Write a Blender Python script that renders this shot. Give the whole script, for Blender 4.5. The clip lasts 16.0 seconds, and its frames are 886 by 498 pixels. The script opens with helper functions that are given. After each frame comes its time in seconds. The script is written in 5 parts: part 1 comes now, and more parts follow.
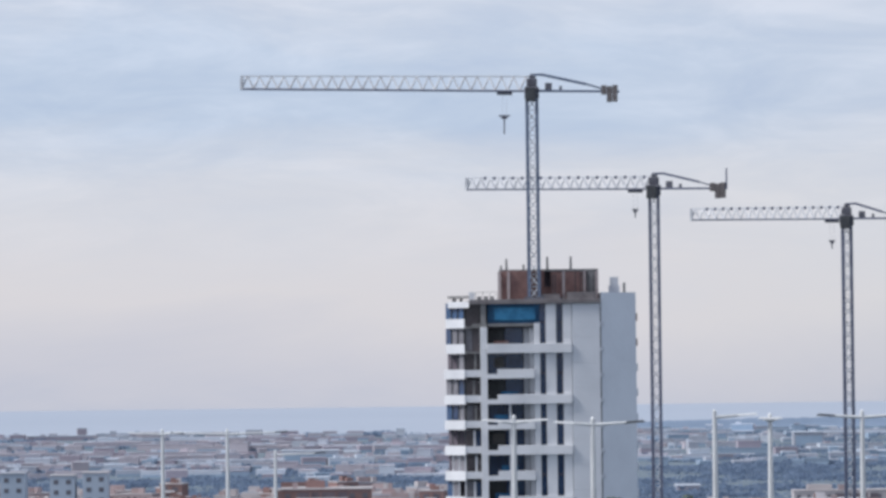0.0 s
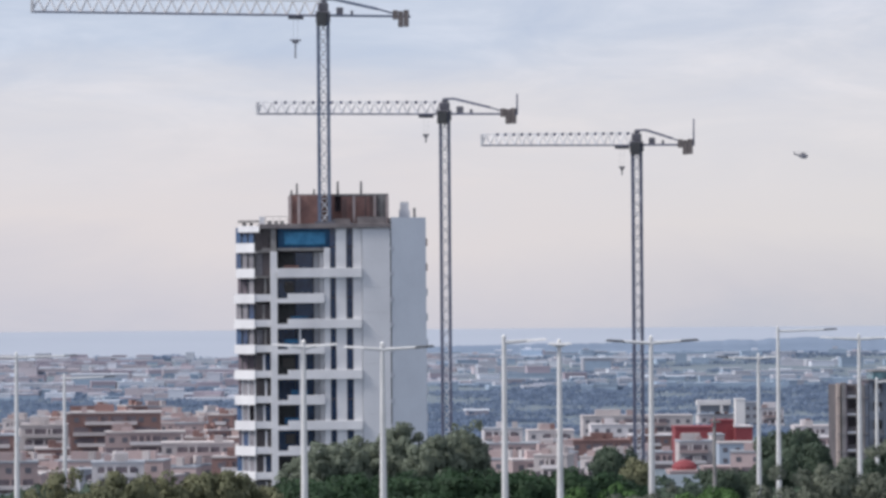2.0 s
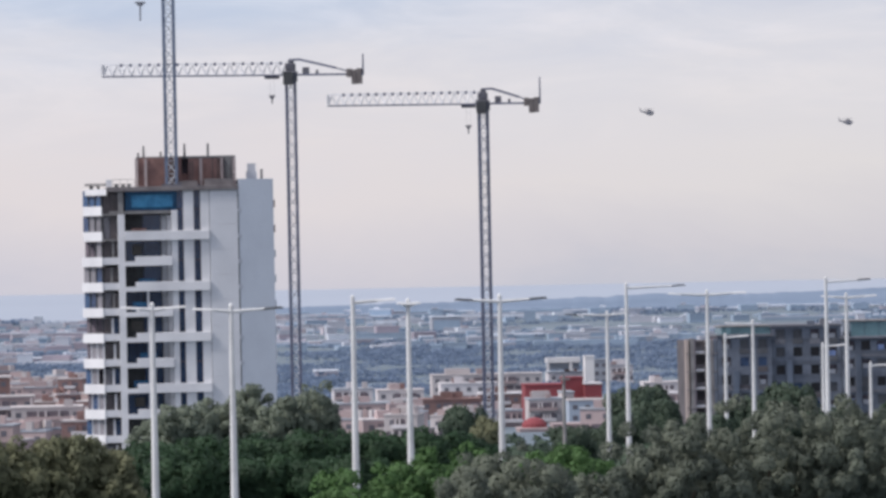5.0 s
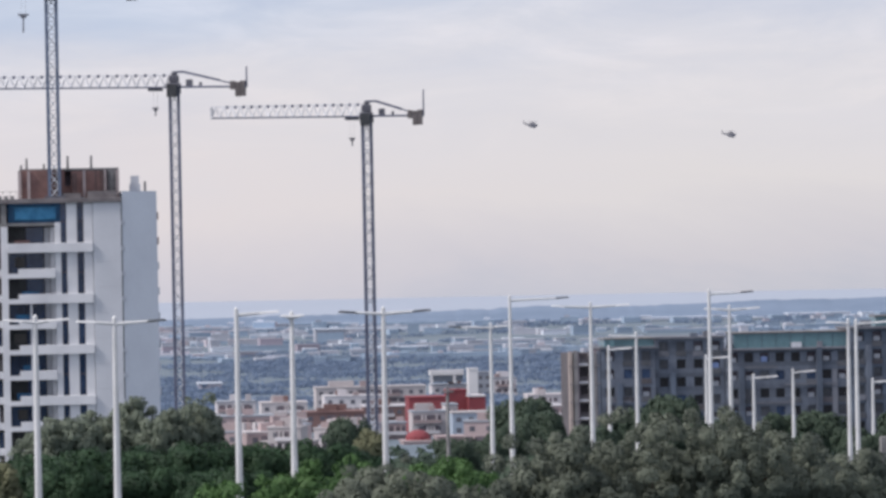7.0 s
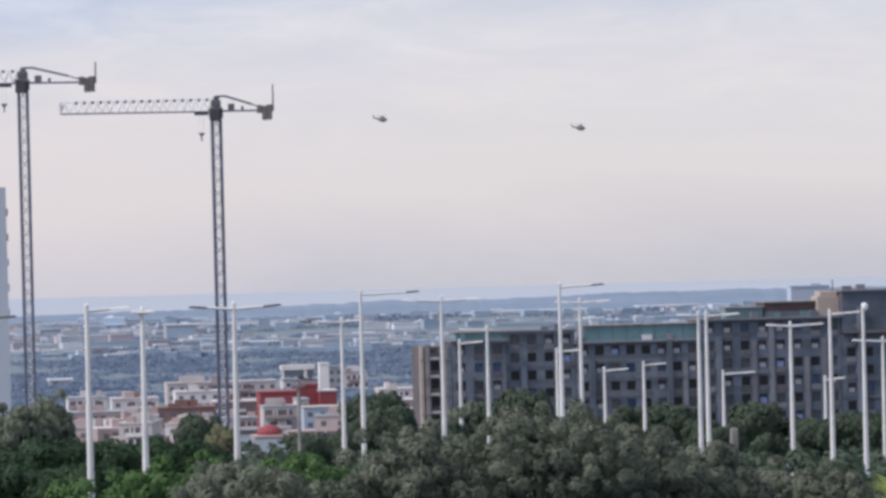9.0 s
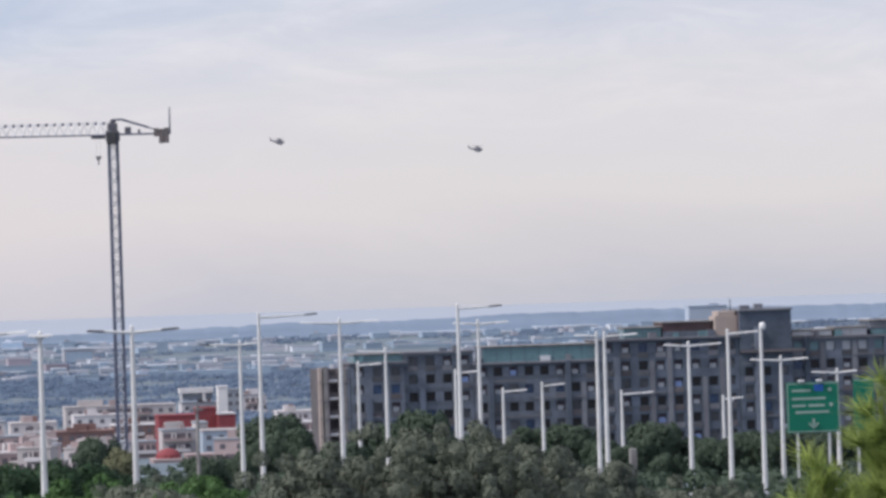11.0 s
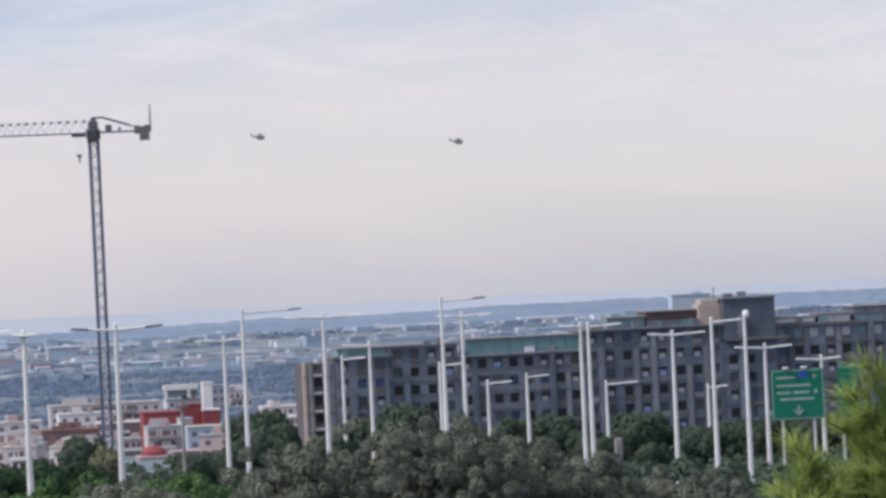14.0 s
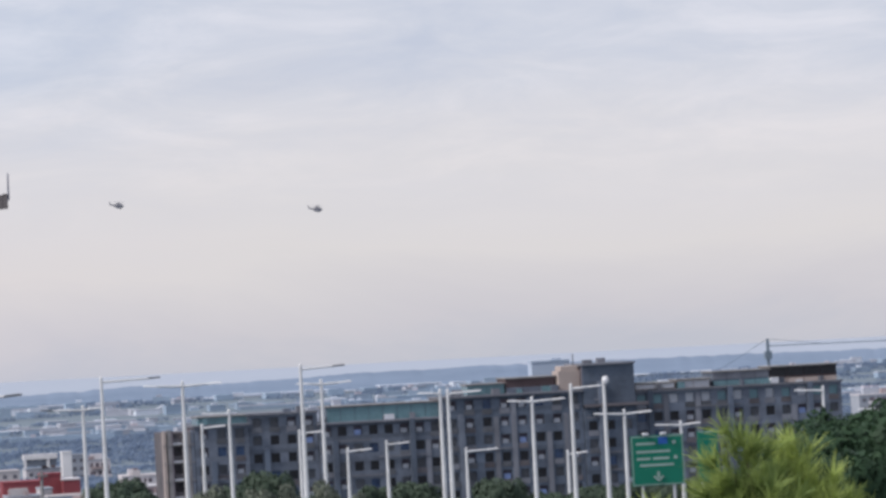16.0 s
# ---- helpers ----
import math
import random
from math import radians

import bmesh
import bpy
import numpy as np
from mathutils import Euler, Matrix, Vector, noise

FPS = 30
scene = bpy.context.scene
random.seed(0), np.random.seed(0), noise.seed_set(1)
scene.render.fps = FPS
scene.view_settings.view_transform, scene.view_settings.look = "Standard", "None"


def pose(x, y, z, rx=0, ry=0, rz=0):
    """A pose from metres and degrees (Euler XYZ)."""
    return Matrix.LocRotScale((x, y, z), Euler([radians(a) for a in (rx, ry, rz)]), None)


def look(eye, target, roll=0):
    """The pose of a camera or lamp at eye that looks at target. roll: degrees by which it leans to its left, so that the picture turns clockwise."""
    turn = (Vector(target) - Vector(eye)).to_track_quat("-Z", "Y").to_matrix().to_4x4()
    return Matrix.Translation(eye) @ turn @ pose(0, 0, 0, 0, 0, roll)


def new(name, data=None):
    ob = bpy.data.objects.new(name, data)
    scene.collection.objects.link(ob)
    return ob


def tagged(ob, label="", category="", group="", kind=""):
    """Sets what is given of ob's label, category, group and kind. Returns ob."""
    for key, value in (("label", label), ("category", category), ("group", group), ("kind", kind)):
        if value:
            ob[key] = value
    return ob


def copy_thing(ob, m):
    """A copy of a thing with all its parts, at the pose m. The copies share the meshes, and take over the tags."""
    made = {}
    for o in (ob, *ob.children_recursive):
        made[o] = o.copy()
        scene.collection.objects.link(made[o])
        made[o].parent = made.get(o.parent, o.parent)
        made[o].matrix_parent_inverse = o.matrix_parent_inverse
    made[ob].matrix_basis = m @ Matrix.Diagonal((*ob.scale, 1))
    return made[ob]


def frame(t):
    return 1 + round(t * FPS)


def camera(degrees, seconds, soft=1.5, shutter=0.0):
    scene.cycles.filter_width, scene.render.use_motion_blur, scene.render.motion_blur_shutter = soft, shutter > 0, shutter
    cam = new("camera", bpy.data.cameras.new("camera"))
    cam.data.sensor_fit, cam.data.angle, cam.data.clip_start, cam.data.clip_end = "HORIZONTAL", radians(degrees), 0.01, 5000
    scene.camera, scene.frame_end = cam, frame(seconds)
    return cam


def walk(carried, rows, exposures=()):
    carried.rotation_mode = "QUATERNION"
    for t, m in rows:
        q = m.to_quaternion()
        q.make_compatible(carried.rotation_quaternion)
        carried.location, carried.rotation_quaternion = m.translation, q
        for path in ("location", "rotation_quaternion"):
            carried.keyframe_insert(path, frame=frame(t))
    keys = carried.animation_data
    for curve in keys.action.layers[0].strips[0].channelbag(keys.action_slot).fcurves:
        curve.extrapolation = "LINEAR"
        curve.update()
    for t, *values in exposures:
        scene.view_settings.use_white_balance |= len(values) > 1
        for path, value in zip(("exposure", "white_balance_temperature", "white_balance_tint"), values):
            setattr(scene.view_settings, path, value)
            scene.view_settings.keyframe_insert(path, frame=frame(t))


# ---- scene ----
EYE = 44.0  # metres above the sea; the viewpoint stands on a hillside
cam = camera(10.0, 16.0, soft=3.2)
# seconds, yaw, pitch, lean: the camera turns where it stands
ROWS = [
    (0.0, -0.000, 1.279, -0.68),
    (0.5, -0.625, 1.011, -0.39),
    (1.0, -0.981, 0.873, -0.29),
    (1.5, -1.445, 0.646, -0.36),
    (2.0, -2.364, 0.404, -0.43),
    (2.5, -2.923, 0.352, -0.53),
    (3.0, -2.903, 0.389, -0.64),
    (3.5, -2.981, 0.331, -0.81),
    (4.0, -3.206, 0.204, -1.00),
    (4.5, -3.476, 0.062, -1.12),
    (5.0, -4.079, -0.071, -1.13),
    (5.2, -4.362, -0.113, -1.17),
    (7.5, -5.731, 0.110, -1.10),
    (8.0, -6.277, 0.145, -1.13),
    (8.5, -6.786, 0.074, -1.27),
    (9.0, -7.089, -0.059, -1.47),
    (9.2, -7.193, -0.113, -1.50),
    (11.3, -8.297, 0.332, -1.86),
    (11.5, -8.219, 0.574, -1.81),
    (12.0, -7.934, 0.967, -1.77),
    (12.5, -7.741, 0.907, -1.90),
    (13.0, -7.870, 0.484, -2.21),
    (13.5, -8.203, 0.148, -2.50),
    (14.0, -8.447, 0.064, -2.74),
    (14.5, -8.587, 0.097, -3.01),
    (15.0, -8.737, 0.271, -3.20),
    (15.5, -9.228, 0.494, -3.26),
    (16.0, -10.075, 0.747, -3.02),
]
WB = [(0.0, -0.14, 6150.0, 11.0), (0.5, -0.12, 6300.0, 12.5), (1.5, -0.10, 6400.0, 12.0), (2.5, -0.08, 6450.0, 15.0), (3.5, -0.10, 6450.0, 13.0), (5.0, -0.07, 6450.0, 14.5), (9.0, -0.07, 6450.0, 15.0),
      (11.5, -0.09, 6400.0, 14.0), (12.0, -0.13, 6150.0, 12.5), (12.5, -0.13, 6200.0, 12.0), (13.0, -0.11, 6200.0, 11.0), (14.0, -0.09, 6420.0, 14.0), (15.0, -0.09, 6520.0, 15.0), (16.0, -0.11, 6420.0, 14.0)]
walk(cam, [(t, pose(0, 0, EYE, 0, 0, yaw) @ pose(0, 0, 0, 90 + pitch) @ pose(0, 0, 0, 0, 0, lean)) for t, yaw, pitch, lean in ROWS], WB)


# ---------- world and sun: thin overcast with soft cloud bands, weak sun from the left ----------
SUN_EL, SUN_AZ = 45.0, -103.0  # degrees; azimuth from +y towards +x


def ramp(nt, stops, fac):
    n = nt.nodes.new("ShaderNodeValToRGB")
    el = n.color_ramp.elements
    while len(el) < len(stops):
        el.new(0.5)
    for e, (p, c) in zip(el, stops):
        e.position, e.color = p, (*c, 1.0)
    nt.links.new(fac, n.inputs["Fac"])
    return n.outputs["Color"]


def lin(r, g, b):
    """Linear colour from 0-255 values."""
    return tuple(((c / 255 + 0.055) / 1.055) ** 2.4 if c > 10 else c / 255 / 12.92 for c in (r, g, b))


def make_world():
    w = bpy.data.worlds.new("overcast_sky")
    scene.world = w
    w.use_nodes = True
    nt = w.node_tree
    nt.nodes.clear()
    N, K = nt.nodes.new, nt.links.new
    out, bg = N("ShaderNodeOutputWorld"), N("ShaderNodeBackground")
    sky = N("ShaderNodeTexSky")
    sky.sky_type, sky.sun_disc = "NISHITA", False
    sky.sun_elevation, sky.sun_rotation = radians(SUN_EL), radians(SUN_AZ)
    tc, sep = N("ShaderNodeTexCoord"), N("ShaderNodeSeparateXYZ")
    K(tc.outputs["Generated"], sep.inputs[0])
    # long cloud streaks: stretched along the horizon
    mp = N("ShaderNodeMapping")
    mp.inputs["Scale"].default_value = (11.0, 11.0, 46.0)
    mp.inputs["Rotation"].default_value = (0.0, radians(-7.0), 0.0)
    K(tc.outputs["Generated"], mp.inputs["Vector"])
    n1, n2 = N("ShaderNodeTexNoise"), N("ShaderNodeTexNoise")
    for n, s, d in ((n1, 0.7, 6.0), (n2, 2.2, 9.0)):
        n.inputs["Scale"].default_value, n.inputs["Detail"].default_value = s, d
        n.inputs["Roughness"].default_value, n.inputs["Distortion"].default_value = 0.64, 0.5
        K(mp.outputs["Vector"], n.inputs["Vector"])
    # height in the sky, bent a little by the clouds
    bend = N("ShaderNodeMath")
    bend.operation = "MULTIPLY_ADD"
    K(n1.outputs["Fac"], bend.inputs[0])
    bend.inputs[1].default_value = 0.035
    K(sep.outputs["Z"], bend.inputs[2])
    rng = N("ShaderNodeMapRange")
    rng.inputs["From Min"].default_value, rng.inputs["From Max"].default_value = 0.005, 0.145
    K(bend.outputs[0], rng.inputs["Value"])
    blue_bank = ramp(nt, [(0.0, lin(190, 194, 208)), (0.06, lin(204, 203, 211)), (0.17, lin(219, 214, 215)), (0.33, lin(211, 212, 219)),
                          (0.44, lin(188, 200, 219)), (0.52, lin(191, 202, 220)), (0.61, lin(206, 210, 221)), (0.70, lin(219, 217, 221)), (1.0, lin(205, 209, 220))], rng.outputs[0])
    grey_bank = ramp(nt, [(0.0, lin(189, 193, 203)), (0.06, lin(203, 202, 207)), (0.17, lin(216, 214, 214)), (0.34, lin(213, 213, 218)),
                          (0.46, lin(201, 206, 218)), (0.58, lin(201, 206, 218)), (0.72, lin(209, 212, 220)), (1.0, lin(203, 208, 219))], rng.outputs[0])
    side = N("ShaderNodeMapRange")  # the bluer bank lies to the west of the cranes
    side.inputs["From Min"].default_value, side.inputs["From Max"].default_value = 0.03, 0.14
    K(sep.outputs["X"], side.inputs["Value"])
    banks = N("ShaderNodeMix")
    banks.data_type = "RGBA"
    K(side.outputs[0], banks.inputs["Factor"]), K(blue_bank, banks.inputs["A"]), K(grey_bank, banks.inputs["B"])
    base = banks.outputs["Result"]
    puff = ramp(nt, [(0.30, (0.87, 0.90, 0.95)), (0.5, (1.0, 1.0, 1.0)), (0.68, (1.17, 1.13, 1.09))], n2.outputs["Fac"])
    high = N("ShaderNodeMapRange")  # streaks fade towards the hazy horizon
    high.inputs["From Min"].default_value, high.inputs["From Max"].default_value = 0.015, 0.05
    K(sep.outputs["Z"], high.inputs["Value"])
    mul = N("ShaderNodeMix")
    mul.data_type, mul.blend_type = "RGBA", "MULTIPLY"
    K(high.outputs[0], mul.inputs["Factor"])
    K(base, mul.inputs["A"]), K(puff, mul.inputs["B"])
    # the blue of the high sky shows faintly through the cloud
    thin = N("ShaderNodeMix")
    thin.data_type, thin.blend_type = "RGBA", "ADD"
    thin.inputs["Factor"].default_value = 0.02
    K(mul.outputs["Result"], thin.inputs["A"]), K(sky.outputs[0], thin.inputs["B"])
    bg.inputs["Strength"].default_value = 1.0
    K(thin.outputs["Result"], bg.inputs["Color"]), K(bg.outputs[0], out.inputs["Surface"])


make_world()
sun = new("sun", bpy.data.lights.new("sun", "SUN"))
sun.data.energy, sun.data.angle, sun.data.color = 3.9, radians(12), (1.0, 0.95, 0.88)
_a, _e = radians(SUN_AZ), radians(SUN_EL)
sun.matrix_world = look((1000 * math.sin(_a) * math.cos(_e), 1000 * math.cos(_a) * math.cos(_e), EYE + 1000 * math.sin(_e)), (0, 0, EYE))


# ---------- materials ----------
def mat(name, color, rough=0.8, dark=None, scale=0.6, fine=12.0, bump=0.2, metal=0.0, spec=0.3, rand=0.0):
    """Procedural surface: broad stains and fine grain between color and dark, a little relief, a little change from piece to piece."""
    m = bpy.data.materials.new(name)
    m.use_nodes = True
    nt = m.node_tree
    N, K = nt.nodes.new, nt.links.new
    b = nt.nodes["Principled BSDF"]
    b.inputs["Roughness"].default_value, b.inputs["Metallic"].default_value = rough, metal
    b.inputs["Specular IOR Level"].default_value = spec
    dark = dark or tuple(c * 0.78 for c in color)
    geo = N("ShaderNodeNewGeometry")
    a, c = N("ShaderNodeTexNoise"), N("ShaderNodeTexNoise")
    a.inputs["Scale"].default_value, c.inputs["Scale"].default_value = scale, fine
    a.inputs["Detail"].default_value = c.inputs["Detail"].default_value = 5
    K(geo.outputs["Position"], a.inputs["Vector"]), K(geo.outputs["Position"], c.inputs["Vector"])
    mixf = N("ShaderNodeMath")
    mixf.operation = "MULTIPLY_ADD"
    K(c.outputs["Fac"], mixf.inputs[0])
    mixf.inputs[1].default_value = 0.45
    K(a.outputs["Fac"], mixf.inputs[2])
    col = ramp(nt, [(0.45, dark), (0.85, color)], mixf.outputs[0])
    if rand:
        info, hsv = N("ShaderNodeObjectInfo"), N("ShaderNodeHueSaturation")
        mr = N("ShaderNodeMapRange")
        mr.inputs["To Min"].default_value, mr.inputs["To Max"].default_value = 1 - rand, 1 + rand
        add = N("ShaderNodeMath")
        add.operation = "ADD"
        K(info.outputs["Random"], add.inputs[0]), K(geo.outputs["Random Per Island"], add.inputs[1])
        frac = N("ShaderNodeMath")
        frac.operation = "FRACT"
        K(add.outputs[0], frac.inputs[0]), K(frac.outputs[0], mr.inputs["Value"])
        K(mr.outputs[0], hsv.inputs["Value"]), K(col, hsv.inputs["Color"])
        col = hsv.outputs["Color"]
    K(col, b.inputs["Base Color"])
    if bump:
        bp = N("ShaderNodeBump")
        bp.inputs["Strength"].default_value, bp.inputs["Distance"].default_value = bump, 0.03
        K(c.outputs["Fac"], bp.inputs["Height"]), K(bp.outputs[0], b.inputs["Normal"])
    return m


def leaf_mat(name, color, dark, rand=0.2, thin=0.32):
    """Leaves that let some light through."""
    m = mat(name, color, 0.6, dark, scale=0.5, fine=3.0, bump=0.0, spec=0.15, rand=rand)
    nt = m.node_tree
    b, out = nt.nodes["Principled BSDF"], nt.nodes["Material Output"]
    tr, mx = nt.nodes.new("ShaderNodeBsdfTranslucent"), nt.nodes.new("ShaderNodeMixShader")
    nt.links.new(b.inputs["Base Color"].links[0].from_socket, tr.inputs["Color"])
    mx.inputs["Fac"].default_value = thin
    nt.links.new(b.outputs[0], mx.inputs[1]), nt.links.new(tr.outputs[0], mx.inputs[2])
    nt.links.new(mx.outputs[0], out.inputs["Surface"])
    return m


M_WHITE = mat("white_render", (0.68, 0.69, 0.715), 0.75, (0.54, 0.55, 0.58), 0.25, 6)
M_CLAD = mat("grey_white_cladding", (0.58, 0.60, 0.64), 0.65, (0.50, 0.52, 0.56), 0.2, 4)
# The shaded side's bluish light is put into this lighter copy of M_CLAD.
M_SHADE = mat("shaded_side_cladding", (0.63, 0.67, 0.73), 0.65, (0.55, 0.585, 0.645), 0.2, 4)
M_CONC = mat("raw_concrete", (0.26, 0.255, 0.255), 0.9, (0.15, 0.147, 0.15), 0.6, 5)
M_BRICK = mat("brown_brick", (0.26, 0.155, 0.14), 0.9, (0.16, 0.095, 0.088), 0.8, 8, rand=0.15)
M_SLAB = mat("dark_roof_concrete", (0.20, 0.185, 0.19), 0.9, (0.11, 0.10, 0.105), 0.7, 5)
M_COLUMN = mat("pinkish_plaster", (0.42, 0.36, 0.36), 0.9, (0.30, 0.255, 0.255), 0.5, 5)
# Dark tone puts the shade of rooms, shafts and gaps into solid backs.
M_DARKIN = mat("recess_shade_paint", (0.15, 0.13, 0.155), 0.9, (0.085, 0.075, 0.095), 0.7, 4)
M_GLASS = mat("tinted_glass", (0.05, 0.085, 0.17), 0.12, (0.022, 0.035, 0.075), 0.4, 2, bump=0.0, spec=0.6)
M_BLUE = mat("blue_film", (0.025, 0.14, 0.29), 0.35, (0.012, 0.06, 0.14), 0.8, 3, bump=0.4)
M_RAIL = mat("dark_frame", (0.06, 0.065, 0.07), 0.5, (0.03, 0.03, 0.035), 1, 8)
M_STEEL = mat("galvanised_steel", (0.66, 0.67, 0.68), 0.45, (0.52, 0.53, 0.54), 0.6, 6, metal=0.15, spec=0.4)
M_CRANE = mat("crane_white_steel", (0.60, 0.61, 0.63), 0.5, (0.40, 0.41, 0.44), 0.6, 6, rand=0.1)
M_CRPALE = mat("crane_pale_steel", (0.74, 0.75, 0.77), 0.5, (0.58, 0.59, 0.61), 0.6, 6, rand=0.1)
M_CRDARK = mat("crane_dark_steel", (0.13, 0.135, 0.16), 0.55, (0.07, 0.07, 0.09), 0.6, 6, rand=0.1)
M_CRBLUE = mat("crane_blue_steel", (0.145, 0.18, 0.255), 0.5, (0.09, 0.115, 0.175), 0.6, 6, rand=0.1)
M_CRPOST = mat("crane_slate_steel", (0.135, 0.15, 0.215), 0.55, (0.08, 0.09, 0.14), 0.6, 6, rand=0.1)
M_BALLAST = mat("ballast_concrete", (0.16, 0.145, 0.145), 0.9, (0.10, 0.09, 0.092), 0.7, 5)
M_HELI = mat("helicopter_grey_paint", (0.22, 0.22, 0.24), 0.55, (0.16, 0.16, 0.175), 1, 8)
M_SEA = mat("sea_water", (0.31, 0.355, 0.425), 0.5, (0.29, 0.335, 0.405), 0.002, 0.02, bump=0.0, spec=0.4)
# Grass blued all over: the haze of the far plain is in its colour.
M_GROUND = mat("hazed_grass_ground", (0.145, 0.185, 0.22), 0.95, (0.10, 0.135, 0.165), 0.01, 0.25, bump=0.3)
M_BARK = mat("bark", (0.12, 0.09, 0.065), 0.95, (0.06, 0.045, 0.035), 1.5, 9)
L_PINE = leaf_mat("pine_needles", (0.043, 0.084, 0.044), (0.019, 0.04, 0.025), 0.08)
L_OLIVE = leaf_mat("grey_green_leaves", (0.17, 0.195, 0.153), (0.046, 0.061, 0.052), 0.1)
L_POPLAR = leaf_mat("dull_green_leaves", (0.18, 0.215, 0.168), (0.11, 0.138, 0.108), 0.08)
L_WOOD = leaf_mat("dark_wood_leaves", (0.078, 0.112, 0.08), (0.036, 0.056, 0.042), 0.1)
L_LIGHT = leaf_mat("fresh_green_leaves", (0.085, 0.165, 0.06), (0.04, 0.085, 0.032), 0.12)
L_OCHRE = leaf_mat("ochre_green_leaves", (0.18, 0.19, 0.115), (0.105, 0.12, 0.075), 0.12)
L_TUFT = leaf_mat("long_green_needles", (0.37, 0.45, 0.13), (0.12, 0.18, 0.055))
# Leaf tones pale, blue and close together: distance haze painted in.
L_FAR = leaf_mat("hazed_woods_leaves", (0.205, 0.272, 0.38), (0.175, 0.235, 0.335), 0.04, 0.5)


# ---------- mesh helpers ----------
def box_into(bm, x0, x1, y0, y1, z0, z1, m=None):
    v = [bm.verts.new(p) for p in ((x0, y0, z0), (x1, y0, z0), (x1, y1, z0), (x0, y1, z0), (x0, y0, z1), (x1, y0, z1), (x1, y1, z1), (x0, y1, z1))]
    if m is not None:
        for q in v:
            q.co = m @ q.co
    for i in ((3, 2, 1, 0), (4, 5, 6, 7), (0, 1, 5, 4), (1, 2, 6, 5), (2, 3, 7, 6), (3, 0, 4, 7)):
        bm.faces.new([v[k] for k in i])


def bar_into(bm, a, b, r, n=6, r2=None):
    """A round or square bar from a to b."""
    a, b = Vector(a), Vector(b)
    q = (b - a).to_track_quat("Z", "Y")
    r2 = r if r2 is None else r2
    off = math.pi / 4 if n == 4 else 0
    lo = [bm.verts.new(a + q @ Vector((r * math.cos(2 * math.pi * i / n + off), r * math.sin(2 * math.pi * i / n + off), 0))) for i in range(n)]
    hi = [bm.verts.new(b + q @ Vector((r2 * math.cos(2 * math.pi * i / n + off), r2 * math.sin(2 * math.pi * i / n + off), 0))) for i in range(n)]
    for i in range(n):
        bm.faces.new((lo[i], lo[(i + 1) % n], hi[(i + 1) % n], hi[i]))
    bm.faces.new(lo[::-1]), bm.faces.new(hi)


def ball_into(bm, c, rx, ry, rz, seg=10, rings=6):
    r = bmesh.ops.create_uvsphere(bm, u_segments=seg, v_segments=rings, radius=1.0)
    for v in r["verts"]:
        v.co = Vector((c[0] + v.co.x * rx, c[1] + v.co.y * ry, c[2] + v.co.z * rz))


def part(name, bm, material, parent=None, label="", bevel=0.0):
    me = bpy.data.meshes.new(name)
    if bevel:
        bmesh.ops.bevel(bm, geom=bm.edges[:], offset=bevel, segments=1, affect="EDGES")
    bm.to_mesh(me)
    bm.free()
    me.materials.append(material)
    ob = new(name, me)
    ob.parent = parent
    if label:
        ob["label"] = label
    return ob


def boxes(name, material, parent, *dims, label="", bevel=0.0):
    bm = bmesh.new()
    for d in dims:
        box_into(bm, *d)
    return part(name, bm, material, parent, label, bevel)


def shared(name, ob, parent, x, y, z):
    """Another object on the mesh of ob."""
    o = new(name, ob.data)
    o.parent, o.location = parent, (x, y, z)
    return o


def thing(name, label, category, at=(0, 0, 0), rz=0, group=""):
    e = new(name)
    e.matrix_basis = pose(*at, 0, 0, rz)
    return tagged(e, label, category, group)


def raw_mesh(name, verts, faces, material, normals=None):
    me = bpy.data.meshes.new(name)
    n, k = len(verts), faces.shape[1]
    me.vertices.add(n)
    me.vertices.foreach_set("co", np.ascontiguousarray(verts, dtype=np.float32).ravel())
    me.loops.add(faces.size)
    me.loops.foreach_set("vertex_index", faces.astype(np.int32).ravel())
    me.polygons.add(len(faces))
    me.polygons.foreach_set("loop_start", np.arange(0, faces.size, k, dtype=np.int32))
    me.update(calc_edges=True)
    me.materials.append(material)
    if normals is not None:
        me.polygons.foreach_set("use_smooth", np.ones(len(faces), dtype=bool))
        me.normals_split_custom_set_from_vertices(normals / np.linalg.norm(normals, axis=1)[:, None])
    return me


# ---------- ground and sea ----------
PROFILE_Y = [-400, -20, 0, 12, 40, 80, 130, 200, 300, 380, 500, 604, 750, 900, 1100, 1300, 1500, 1900, 2200, 2600, 3000, 3090, 3200]
PROFILE_D = [12, 0, 1.7, 2.6, 5.0, 6.6, 10, 14, 17, 18.3, 22, 27, 33, 39, 46, 50, 53, 53, 51, 47.0, 43.9, 43.7, 45]


def ground_z(x, y):
    """Height of the ground: a hillside that falls away to a plain and the shore."""
    r = math.hypot(x, y) if y > 0 else y
    return EYE - float(np.interp(r, PROFILE_Y, PROFILE_D)) + 0.4 * noise.noise(Vector((x / 60, y / 60, 0))) * min(1, abs(r) / 100)


